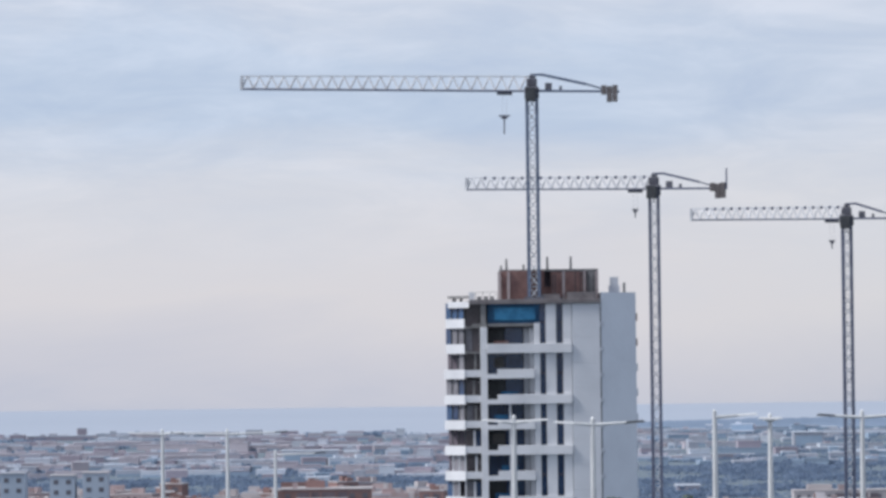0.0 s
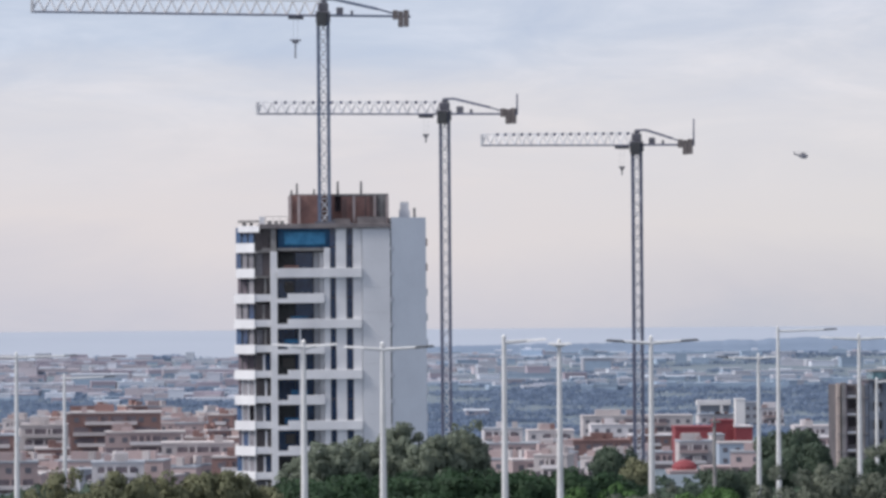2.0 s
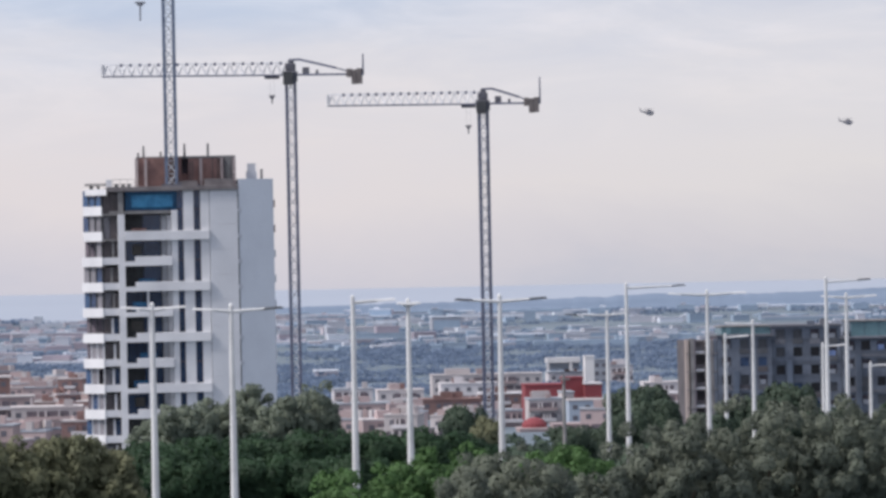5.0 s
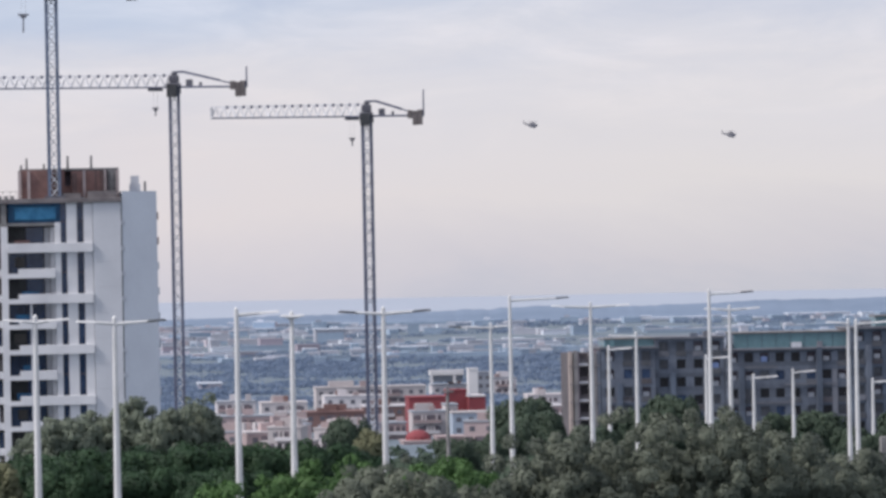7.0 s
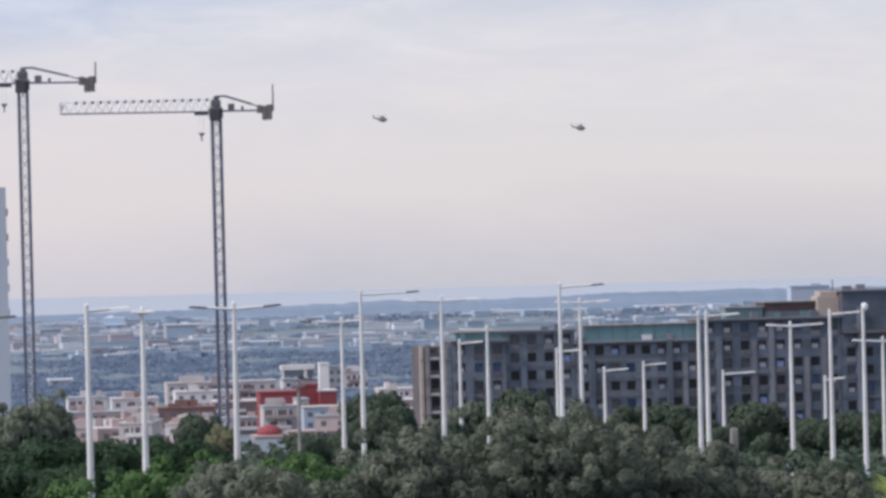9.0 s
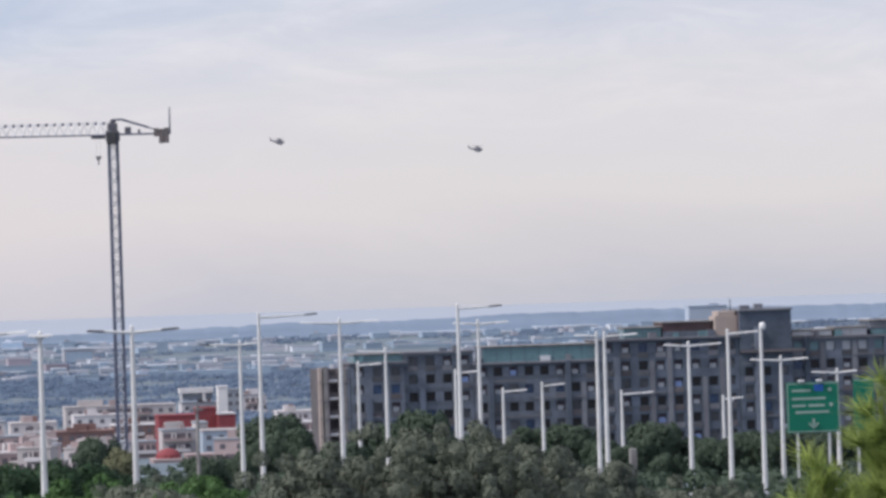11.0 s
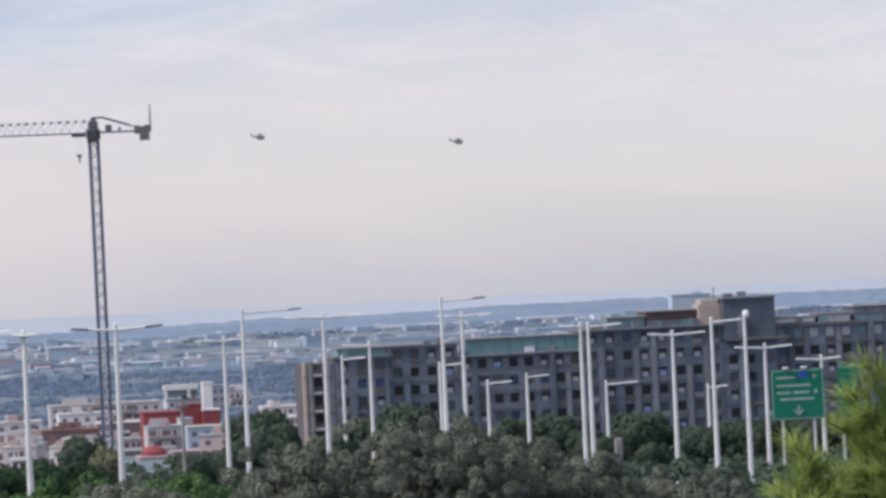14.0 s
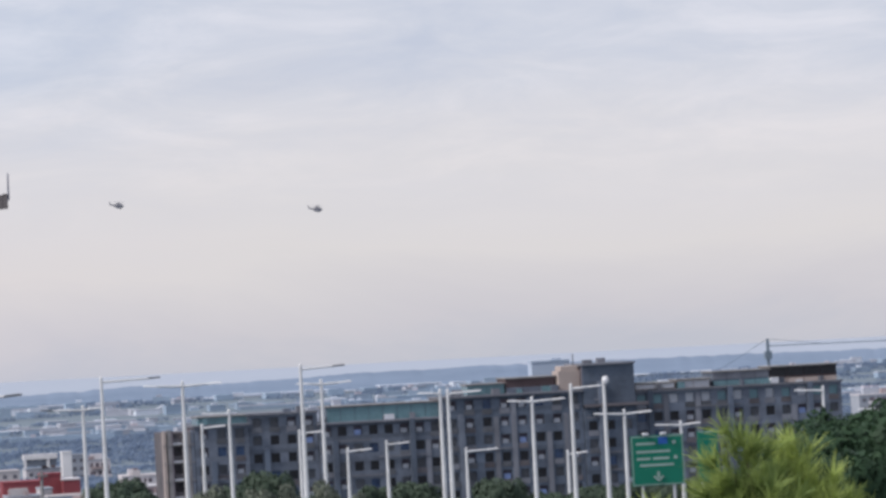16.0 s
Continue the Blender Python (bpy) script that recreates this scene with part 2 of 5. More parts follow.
def build_ground():
    ys = np.concatenate([np.linspace(-400, 0, 9), np.geomspace(4, 3300, 110)])
    us = np.linspace(-1.0, 1.0, 81)
    verts, faces = [], []
    for y in ys:
        for u in us:
            x = u * (400 + 0.9 * max(y, 0))
            verts.append((x, y, ground_z(x, y)))
    w = len(us)
    for i in range(len(ys) - 1):
        for j in range(w - 1):
            faces.append((i * w + j, i * w + j + 1, (i + 1) * w + j + 1, (i + 1) * w + j))
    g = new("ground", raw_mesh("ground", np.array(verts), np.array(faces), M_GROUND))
    tagged(g, "grass hillside falling to a built-up plain, its colour blued for haze", "ground", kind="structure")
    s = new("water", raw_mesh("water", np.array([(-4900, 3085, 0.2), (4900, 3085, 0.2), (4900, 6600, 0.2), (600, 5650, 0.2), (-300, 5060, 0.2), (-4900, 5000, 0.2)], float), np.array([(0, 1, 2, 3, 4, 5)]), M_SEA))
    tagged(s, "calm grey-blue sea reaching the horizon", "sea", kind="structure")


build_ground()


# ---------- street lamps ----------
def street_lamp(x, y, top, left, right, rise=0.35, ball=False):
    """A tapered steel pole with straight arms; left and right are the arms' lengths."""
    z0 = ground_z(x, y) - 0.1
    kind = "double-armed" if left and right else "single-armed"
    e = thing("street_lamp", "tall pale galvanised %s highway street lamp among trees" % kind, "street lamp", (x, y, z0), group="lamps along the highway")
    h = top - z0
    bm = bmesh.new()
    bar_into(bm, (0, 0, 0), (0, 0, h), 0.22, 10, 0.11)
    bar_into(bm, (0, 0, 0), (0, 0, 0.25), 0.34, 8)
    bar_into(bm, (0, 0, h), (0, 0, h + 0.12), 0.13, 8, 0.03)
    part("pole", bm, M_STEEL, e)
    for s, ln in ((-1, left), (1, right)):
        if not ln:
            continue
        bm = bmesh.new()
        bar_into(bm, (0, 0, h - 0.3), (s * (ln - 0.9), -0.1, h - 0.3 + rise), 0.11, 6, 0.08)
        a = part("arm", bm, M_STEEL, e)
        bm = bmesh.new()
        box_into(bm, -0.55, 0.55, -0.17, 0.17, -0.06, 0.06)
        for v in bm.verts:
            if v.co.z > 0:
                v.co.x *= 0.75
                v.co.y *= 0.6
        hd = part("lamp_head", bm, M_RAIL if ln > 3.2 or (y < 300 and ln > 2.4) else M_STEEL, a, "flat lantern head", 0.02)
        hd.matrix_basis = pose(s * (ln - 0.5), -0.1, h - 0.27 + rise, 0, -s * 4, 0)
    if ball:
        bm = bmesh.new()
        ball_into(bm, (0.12, -0.2, h - 0.15), 0.24, 0.22, 0.32)
        part("floodlight", bm, M_WHITE, e, "round white floodlight head")
    return e


# x, y, top height, left arm, right arm
DOUBLE = [
    (-20.76, 39.22, 2.49, 1.41), (-16.00, 39.19, 4.15, 4.48),
    (3.45, 41.20, 1.59, 1.70), (7.46, 41.04, 1.94, 2.63),
    (17.19, 40.98, 0.60, 0.66), (22.23, 41.10, 2.41, 2.53),
    (41.46, 38.27, 3.35, 1.43), (45.77, 40.08, 2.89, 2.89),
    (58.35, 39.47, 1.93, 2.36), (75.72, 37.15, 1.96, 2.61),
    (84.13, 35.66, 2.47, 2.20), (89.80, 34.39, 2.10, 1.61),
]
SINGLE = [
    (13.94, 41.28, 0, 2.22), (40.02, 40.68, 0, 4.36), (-14.44, 36.59, 0, 4.32),
    (55.75, 36.97, 2.34, 0), (55.95, 35.50, 0, 2.06), (54.29, 40.88, 0, 3.29),
    (66.01, 34.31, 0, 2.01), (71.07, 32.36, 0, 2.23), (73.87, 32.90, 0, 2.06),
    (82.01, 31.75, 0, 2.94), (67.56, 38.23, 1.72, 0), (66.40, 38.35, 0, 2.51),
    (76.86, 38.15, 0, 2.37), (91.44, 30.97, 0, 1.83), (101.77, 36.55, 2.37, 0),
    (106.44, 34.86, 3.09, 0),
]
DIST_DOUBLE = (372, 372, 254, 256, 268, 270, 400, 370, 385, 390, 395, 400)
DIST_SINGLE = (262, 372, 430, 420, 440, 368, 450, 455, 450, 455, 385, 375, 380, 455, 400, 395)
for (x, z, l, r), y in zip(DOUBLE, DIST_DOUBLE):
    street_lamp(x, y, z, l, r, 0.1)
for (x, z, l, r), y in zip(SINGLE, DIST_SINGLE):
    street_lamp(x, y, z, l, r, 0.1)
street_lamp(78.40, 375, 38.60, 0, 0, ball=True)


# ---------- tower cranes ----------
def lattice(bm, length, h0, h1, w, bays, chord, brace):
    """A triangular jib along +x: two lower chords, one upper, with zigzag bracing."""
    for s in (-1, 1):
        bar_into(bm, (0, s * w / 2, 0), (length, s * w / 2, 0), chord, 4)
    bar_into(bm, (0, 0, h0), (length, 0, h1), chord, 4)
    step = length / bays
    for i in range(bays):
        xa, xm, xb = i * step, (i + 0.5) * step, (i + 1) * step
        hm = h0 + (h1 - h0) * (i + 0.5) / bays
        for s in (-1, 1):
            bar_into(bm, (xa, s * w / 2, 0), (xm, 0, hm), brace, 4)
            bar_into(bm, (xm, 0, hm), (xb, s * w / 2, 0), brace, 4)
        bar_into(bm, (xa, -w / 2, 0), (xa, w / 2, 0), brace, 4)


def tower_crane(x, y, z_jib, z_base, turn, jib, counter, h0, h1, bays, hook_at, hook_drop, sheave, antenna, dark, tilt, rooted=True):
    """turn: degrees by which the jib swings from -x; tilt: degrees by which it rises to its tip. The jib's foot is at z_jib."""
    e = thing("tower_crane", "tall flat-top construction tower crane with a pale lattice jib", "tower crane", (x, y, z_base), group="tower cranes")
    H, w = z_jib - z_base, 0.54 if dark else 0.59
    for sx in (-1, 1):
        for sy in (-1, 1):
            bm = bmesh.new()
            bar_into(bm, (sx * w, sy * w, 0), (sx * w, sy * w, H - 0.8), 0.24 if dark else 0.26, 4)
            part("mast_post", bm, M_CRPOST if dark else M_CRBLUE, e, "dark corner post of the mast")
    bm = bmesh.new()
    n = int(H / 1.5)
    s = (H - 0.8) / n
    for i in range(n):
        for k in range(4):
            a, b = ((-w, -w), (w, -w), (w, w), (-w, w))[k], ((w, -w), (w, w), (-w, w), (-w, -w))[k]
            if i % 2:
                a, b = b, a
            bar_into(bm, (*a, i * s), (*b, (i + 1) * s), 0.1, 4)
            bar_into(bm, (*a, i * s), (*b, i * s), 0.06, 4)
    part("mast_bracing", bm, M_CRPALE, e, "pale diagonal bracing")
    bm = bmesh.new()
    box_into(bm, -0.86, 0.86, -0.86, 0.86, H - 0.9, H - 0.1)
    part("slewing_ring", bm, M_CRDARK, e, "", 0.08)
    bm = bmesh.new()
    box_into(bm, -0.85, 0.85, -0.8, 0.8, H - 0.1, H + 0.5)
    box_into(bm, -0.62, 0.62, -0.6, 0.6, H + 0.5, H + 1.5)
    box_into(bm, -0.42, 0.3, -0.5, 0.5, H + 1.5, H + 1.95)
    me = part("slewing_platform", bm, M_CRDARK, e, "dark slewing head", 0.12)
    R = pose(0, 0, H, 0, 0, 180 + turn) @ pose(0, 0, 0, 0, -tilt) @ pose(0, 0, -H)
    me.matrix_basis = R

    def turned(name, bm, material, label="", under=None):
        o = part(name, bm, material, under or e, label)
        if under is None:
            o.matrix_basis = R
        return o
    bm = bmesh.new()
    box_into(bm, -0.5, 0.7, 0.85, 1.9, H - 1.3, H + 0.3)
    turned("cabin", bm, M_RAIL, "glazed driver's cabin")
    bm = bmesh.new()
    lattice(bm, jib, h0, h1, 1.2, bays, 0.11, 0.085)
    for v in bm.verts:
        v.co.z += H
    turned("jib", bm, M_CRPALE if dark else M_CRANE, "pale lattice jib")
    for sy in (-0.6, 0.6):
        bm = bmesh.new()
        box_into(bm, 0.5, jib - 0.2, sy - 0.13, sy + 0.13, H - 0.13, H + 0.02)
        turned("lower_chord", bm, M_CRPOST, "slate grey lower chord of the jib")
    if dark:
        for i in range(bays - 2):
            bm = bmesh.new()
            u, q = (i + 0.9) * jib / bays, h0 + (h1 - h0) * i / bays
            box_into(bm, u, u + 0.34, -0.14, 0.14, H + q - 0.26, H + q + 0.12)
            turned("chord_joint", bm, M_CRPOST)
    bm = bmesh.new()
    box_into(bm, jib - 0.15, jib + 0.1, -0.6, 0.6, H - 0.15, H + h1)
    turned("jib_end", bm, M_CRANE)
    bm = bmesh.new()
    for sy in (-0.5, 0.5):
        bar_into(bm, (0, sy, H), (-counter, sy, H), 0.16, 4)
    for i in range(5):
        bar_into(bm, (-counter * i / 5, -0.5, H), (-counter * (i + 1) / 5, 0.5, H), 0.06, 4)
    turned("counter_jib", bm, M_CRBLUE if not dark else M_CRPOST, "counter-jib deck")
    bm = bmesh.new()
    for sy in (-0.45, 0.45):
        bar_into(bm, (0.2, sy * 0.6, H + 1.9), (-1.2, sy * 0.6, H + 1.95), 0.18, 4)
        bar_into(bm, (-1.2, sy * 0.6, H + 1.95), (-counter * 0.62, sy, H + 0.85), 0.2, 4)
        bar_into(bm, (-counter * 0.62, sy, H + 0.85), (-counter * 0.8, sy, H + 0.35), 0.12, 4)
    turned("tie_bar", bm, M_CRPOST if dark else M_CRBLUE, "sloping tie bars")
    bm = bmesh.new()
    box_into(bm, -2.4, -1.6, -0.45, 0.45, H + 0.15, H + 0.95)
    turned("winch", bm, M_CRDARK, "winch drum")
    bm = bmesh.new()
    box_into(bm, -3.6, -3.3, -0.3, 0.3, H + 0.15, H + 0.6)
    turned("control_box", bm, M_CRDARK)
    for i in range(3):
        bm = bmesh.new()
        u = -counter + 0.2 + i * 0.66
        box_into(bm, u, u + 0.6, -0.7, 0.7, H - (1.2, 1.25, 0.35)[i], H + (0.75, 0.6, 0.7)[i])
        turned("ballast_block", bm, M_BALLAST, "grey-brown concrete ballast")
    if antenna:
        bm = bmesh.new()
        bar_into(bm, (-counter + 0.05, 0, H), (-counter + 0.05, 0, H + antenna), 0.16, 4, 0.12)
        turned("warning_mast", bm, M_CRPOST)
    bm = bmesh.new()
    box_into(bm, hook_at - 0.9, hook_at + 0.9, -0.6, 0.6, H - 0.5, H - 0.12)
    tr = turned("trolley", bm, M_CRDARK, "hook trolley")
    bm = bmesh.new()
    for sx in (-0.25, 0.25):
        bar_into(bm, (hook_at + sx, 0, H - 0.45), (hook_at + sx, 0, H - hook_drop), 0.012, 4)
    turned("rope", bm, M_CRDARK, "", tr)
    bm = bmesh.new()
    d = H - hook_drop
    box_into(bm, hook_at - 0.28 * sheave, hook_at + 0.28 * sheave, -0.2, 0.2, d - 0.35, d + 0.1)
    box_into(bm, hook_at - 0.5 * sheave, hook_at + 0.5 * sheave, -0.12, 0.12, d - 0.08, d + 0.1)
    bar_into(bm, (hook_at, 0, d - 0.3), (hook_at, 0, d - 0.3 - 1.1 * sheave ** 2), 0.09, 6)
    turned("hook_block", bm, M_CRDARK, "", tr)
    bm = bmesh.new()
    if rooted:
        for sx, sy in ((-1.6, 0), (1.6, 0), (0, -1.6), (0, 1.6)):
            box_into(bm, sx - 0.9, sx + 0.9, sy - 0.9, sy + 0.9, 0, 0.9)
        part("foundation", bm, M_CONC, e)
    else:
        box_into(bm, -1.15, 1.15, -0.84, 0.84, 0, 0.3)
        part("climbing_frame", bm, M_CRDARK, e, "steel frame that holds the mast on the roof")
    return e


tower_crane(10.836, 605.25, 76.31, 51.38, -3, 34.85, 10.46, 1.71, 1.51, 24, 3.24, 3.03, 1.3, 0, False, 1.25, rooted=False)
tower_crane(27.16, 650, 65.95, ground_z(27, 650) - 0.3, -10, 24.37, 9.43, 1.55, 1.45, 20, 2.39, 2.7, 0.8, 2.6, True, 0.8)
tower_crane(52.67, 660, 62.08, ground_z(53, 660) - 0.3, -8, 20.33, 7.51, 1.55, 1.4, 19, 1.91, 2.9, 0.8, 3.4, True, 0.5)


# ---------- the unfinished apartment tower ----------
def prism(name, pts, z0, z1, material, parent, label=""):
    bm = bmesh.new()
    lo, hi = [bm.verts.new((x, y, z0)) for x, y in pts], [bm.verts.new((x, y, z1)) for x, y in pts]
    n = len(pts)
    for i in range(n):
        bm.faces.new((lo[i], lo[(i + 1) % n], hi[(i + 1) % n], hi[i]))
    bm.faces.new(lo[::-1]), bm.faces.new(hi)
    bmesh.ops.recalc_face_normals(bm, faces=bm.faces[:])
    return part(name, bm, material, parent, label)


def apartment_tower():
    tx, ty = 4.32, 604.0
    g = ground_z(tx + 7, ty) - 0.5
    e = thing("apartment_tower", "unfinished white high-rise apartment tower with stacked balconies and raw brick penthouse", "apartment tower", (tx, ty, g))
    Z = lambda v: v - g
    top = Z(46.09)  # upper edge of the uppermost wide balcony wall
    S, N = 3.03, 10
    roof = Z(51.28)
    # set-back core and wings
    # solid core; its dark colour stands in for shaded rooms
    boxes("core", M_DARKIN, e, (-1.6, 13.9, 3.4, 15, 0, roof), label="solid core coloured dark as the shade of rooms")
    prism("right_wing", [(14.45, 0.5), (18.75, 4.6), (18.75, 15.5), (14.45, 15.5)], 0, Z(52.11), M_SHADE, e, "pale grey blank side wall")
    for k in range(N):
        boxes("cladding_panel", M_CLAD, e, (10.95, 14.3, 0.0, 3.3, max(top + 1.9 - (k + 1) * 3.03 - 1.2, 0), top + 1.9 - k * 3.03 - 1.212), bevel=0.012)
    boxes("cladding_panel", M_CLAD, e, (10.95, 14.3, 0.0, 3.3, top + 0.70, top + 3.325), (10.95, 12.285, 0.0, 3.3, top + 3.335, roof - 0.46))
    boxes("cladding_panel", M_CLAD, e, (12.295, 14.3, 0.0, 3.3, top + 3.335, roof - 0.46))
    boxes("joint_strip", M_RAIL, e, (14.31, 14.44, 0.7, 3, 0, roof - 1.0), label="dark vertical joint")
    for k in range(11):
        boxes("ledge", M_CLAD, e, (14.33, 14.75, 0.3, 0.7, top + 2.0 - k * S, top + 2.5 - k * S))
    boxes("corner_column", M_WHITE, e, (0.0, 0.82, 0.05, 2.2, 0, top + 2.0), label="white corner column", bevel=0.03)
    boxes("corner_column", M_CONC, e, (0.05, 0.7, 0.1, 2.2, top + 2.0, roof - 0.4), label="raw concrete column")
    for a, b, q in ((6.4, 7.12, top + S - 0.6), (7.82, 9.05, roof - 0.46), (9.86, 10.9, roof - 0.46)):
        boxes("pilaster", M_WHITE, e, (a, b, 0.15, 2.2, 0, q), bevel=0.03)
    for a, b in ((7.12, 7.82), (9.05, 9.86)):
        for k in range(N + 2):
            z = top + 2 * S - 0.5 - k * S
            if z - S > 0:
                boxes("window", M_GLASS, e, (a + 0.02, b - 0.02, 0.95, 1.05, z - S + 0.1, z - 0.1))
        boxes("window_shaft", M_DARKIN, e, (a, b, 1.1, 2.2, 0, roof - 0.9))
    rng = random.Random(4)
    for k in range(-1, N):
        z = top - k * S  # upper edge of this storey's balcony wall
        if z - 1.2 < 0:
            break
        wide = k % 2 == 0
        if k >= 0:
            boxes("balcony_wall", M_WHITE, e, (2.0 if k != 0 else 0.82, 10.9 if wide else 6.4, -0.35, 0.14, z - 1.12, z), label="white balcony parapet", bevel=0.03)
            boxes("balcony_wall", M_WHITE, e, (0.82, 2.0, -0.3, 0.14, z - 1.12, z - 0.55))
            boxes("balcony_slab", M_WHITE, e, (0.82, 6.4, 0.14, 3.4, z - 1.12, z - 0.88))
        # left wing: bright angled parapet, then a plain front piece
        out = 0.0 if k > 0 else -0.25
        prism("balcony_wall", [(-4.35 - out, 2.9), (-1.95, 0.25), (-1.85, 0.25), (-1.85, 1.2), (-4.2 - out, 3.6)], z - 1.12, z, M_WHITE, e, "white angled balcony parapet")
        if k >= 1:
            boxes("balcony_wall", M_WHITE, e, (-1.84, -0.02, 0.3, 0.55, z - 1.12, z - 0.05))
        boxes("balcony_slab", M_CONC if k < 1 else M_WHITE, e, (-1.84, -0.02, 0.3, 3.4, z - 1.12, z - 0.9))
        prism("balcony_slab", [(-4.2 - out, 3.2), (-1.86, 0.8), (-1.86, 4), (-4.2 - out, 6)], z - 1.12, z - 0.9, M_CONC, e)
        # glazing on the angled wing: panes between posts
        for i in range(3):
            a, b = i / 3, (i + 1) / 3
            xa, xb = -4.15 + 2.25 * a, -4.15 + 2.25 * b
            ya, yb = 3.3 - 2.3 * a, 3.3 - 2.3 * b
            zt = z + S - 1.14
            if rng.random() < 0.8:
                prism("window", [(xa + 0.05, ya + 0.05), (xb - 0.05, yb + 0.05), (xb - 0.05, yb + 0.12), (xa + 0.05, ya + 0.12)], z, zt, M_BLUEGL if k >= 3 and i == 0 or k == -1 else M_GLASS if (k + i) % 4 == 0 else M_GREYPANE, e)
            boxes("window_post", M_WHITE if k > 4 else M_RAIL, e, (xb - 0.1, xb + 0.06, yb - 0.02, yb + 0.2, z, zt))
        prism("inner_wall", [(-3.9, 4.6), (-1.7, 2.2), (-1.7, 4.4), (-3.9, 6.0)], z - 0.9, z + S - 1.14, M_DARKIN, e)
        boxes("window", M_BROWNPANE if k % 3 else M_GREYPANE, e, (-1.75, -0.95, 1.35, 1.42, z - 0.85, z + S - 1.2))
        boxes("window", M_BROWNPANE if k < 3 or k % 2 else M_GLASS, e, (-0.88, -0.06, 1.35, 1.42, z - 0.85, z + S - 1.2))
        if k >= 1:
            boxes("balcony_post", M_WHITE if k > 3 else M_CONC, e, (-0.95 + 0.2 * (k % 2), -0.7 + 0.2 * (k % 2), 0.7, 0.9, z - 0.9, z + S - 1.14))
            if k % 3 == 0:
                boxes("balcony_post", M_CLAD, e, (-0.3, -0.02, 1.6, 1.9, z - 0.9, z + S - 1.14))
        # back of the front balcony: dark glazed doors, a lighter blind here and there, a reveal
        zt = z + S - 1.14
        if k >= 0:
            boxes("window", M_GLASS if k % 2 else M_RAIL, e, (0.9, 2.9, 2.6, 2.7, z - 0.85, zt))
            boxes("window", M_GLASS, e, (3.0, 5.1, 2.6, 2.7, z - 0.85, zt))
            boxes("reveal", M_WHITE, e, (5.85, 6.38, 1.2, 2.5, z - 0.85, zt), label="white reveal")
            boxes("reveal", M_CLAD, e, (5.2, 5.8, 2.2, 2.55, z - 0.85, zt))
            if k >= 3:
                boxes("balcony_post", M_WHITE, e, (3.35, 3.6, 0.4, 0.65, z, zt))
            if k in (0, 2, 3, 5, 6, 8):
                boxes("curtain", M_BLUE if k != 0 else M_BRICK, e, (1.6 + 0.4 * (k % 3), 3.4 + 0.5 * (k % 3), 1.0, 1.08, z - 0.4, z + 0.35 + 0.3 * (k % 2)), label="blue cloth hung at the back" if k else "stacked reddish bricks")
            else:
                boxes("blind", M_BLIND, e, (1.4 + 0.3 * (k % 2), 2.8, 2.45, 2.55, z + 0.2, zt - 0.5), label="grey roller blind")
    # upper floors still open
    z = top + S
    boxes("blue_sheet", M_BLUE, e, (0.9, 7.3, 1.3, 1.36, z - 0.55, z + 1.70), label="blue protective sheet closing the open storey")
    boxes("blue_sheet", M_SHEET, e, (1.7, 6.6, 1.1, 1.16, z - 0.2, z + 1.3), label="lighter blue sheet")
    boxes("floor_slab", M_CONC, e, (-1.0, 6.4, 0.3, 3.4, z - 0.95, z - 0.6))
    boxes("roof_slab", M_SLAB, e, (-1.3, 14.4, -0.3, 15, roof - 0.45, roof + 0.1), label="grey roof slab", bevel=0.03)
    boxes("roof_slab", M_RAIL, e, (-0.6, 14.0, 2.3, 15, roof - 0.9, roof - 0.46))
    prism("roof_fascia", [(-3.85, 2.4), (-1.3, 0.0), (-1.3, 5), (-3.85, 6)], roof - 0.85, roof - 0.1, M_WHITE, e, "white roof fascia")
    prism("roof_fascia", [(-3.85, 2.8), (-1.3, 0.6), (-1.3, 3), (-3.85, 4)], roof + 0.3, roof + 0.6, M_CONC, e)
    boxes("roof_kerb", M_WHITE, e, (-1.3, -0.6, 0.6, 3, roof + 0.1, roof + 1.0))
    for x in (-0.3, 0.5, 1.2):
        boxes("roof_box", M_CONC, e, (x, x + 0.5, 1.0, 2.0, roof + 0.1, roof + 0.5))
    for x, w in ((-3.3, 0.5), (-2.4, 0.35)):
        boxes("roof_box", M_CONC, e, (x, x + w, 2.6, 3.4, roof - 0.1, roof + 0.3))
    bm = bmesh.new()
    for i in range(4):
        bar_into(bm, (-0.5 + i * 0.85, 0.2, roof + 0.1), (-0.5 + i * 0.85, 0.2, roof + 1.0), 0.03, 4)
    bar_into(bm, (-0.5, 0.2, roof + 1.0), (2.05, 0.2, roof + 1.0), 0.03, 4)
    part("guard_rail", bm, M_RAIL, e)
    # brick penthouse
    pz, ph = roof + 0.1, Z(54.97)
    boxes("penthouse_wall", M_BRICK, e, (2.55, 7.75, 2.2, 2.5, pz, ph - 0.15), label="bare brown brick wall")
    boxes("penthouse_wall", M_BRICK, e, (8.55, 12.3, 2.35, 2.65, pz, ph - 0.3))
    boxes("penthouse_wall", M_BRICK, e, (7.75, 8.55, 2.6, 2.9, pz, pz + 1.5))
    boxes("penthouse_wall", M_CONC, e, (12.95, 14.1, 2.2, 2.5, pz, ph - 0.3), label="grey block wall")
    boxes("penthouse_core", M_DARKIN, e, (2.8, 14.0, 4.0, 12, pz, ph - 0.3))
    boxes("penthouse_slab", M_CONC, e, (2.4, 14.2, 2.3, 12.5, ph - 0.25, ph))
    for x in (2.2, 3.3, 9.9, 12.4, 13.9):
        boxes("penthouse_column", M_COLUMN, e, (x, x + 0.33, 1.9, 2.2, pz, ph - 0.25))
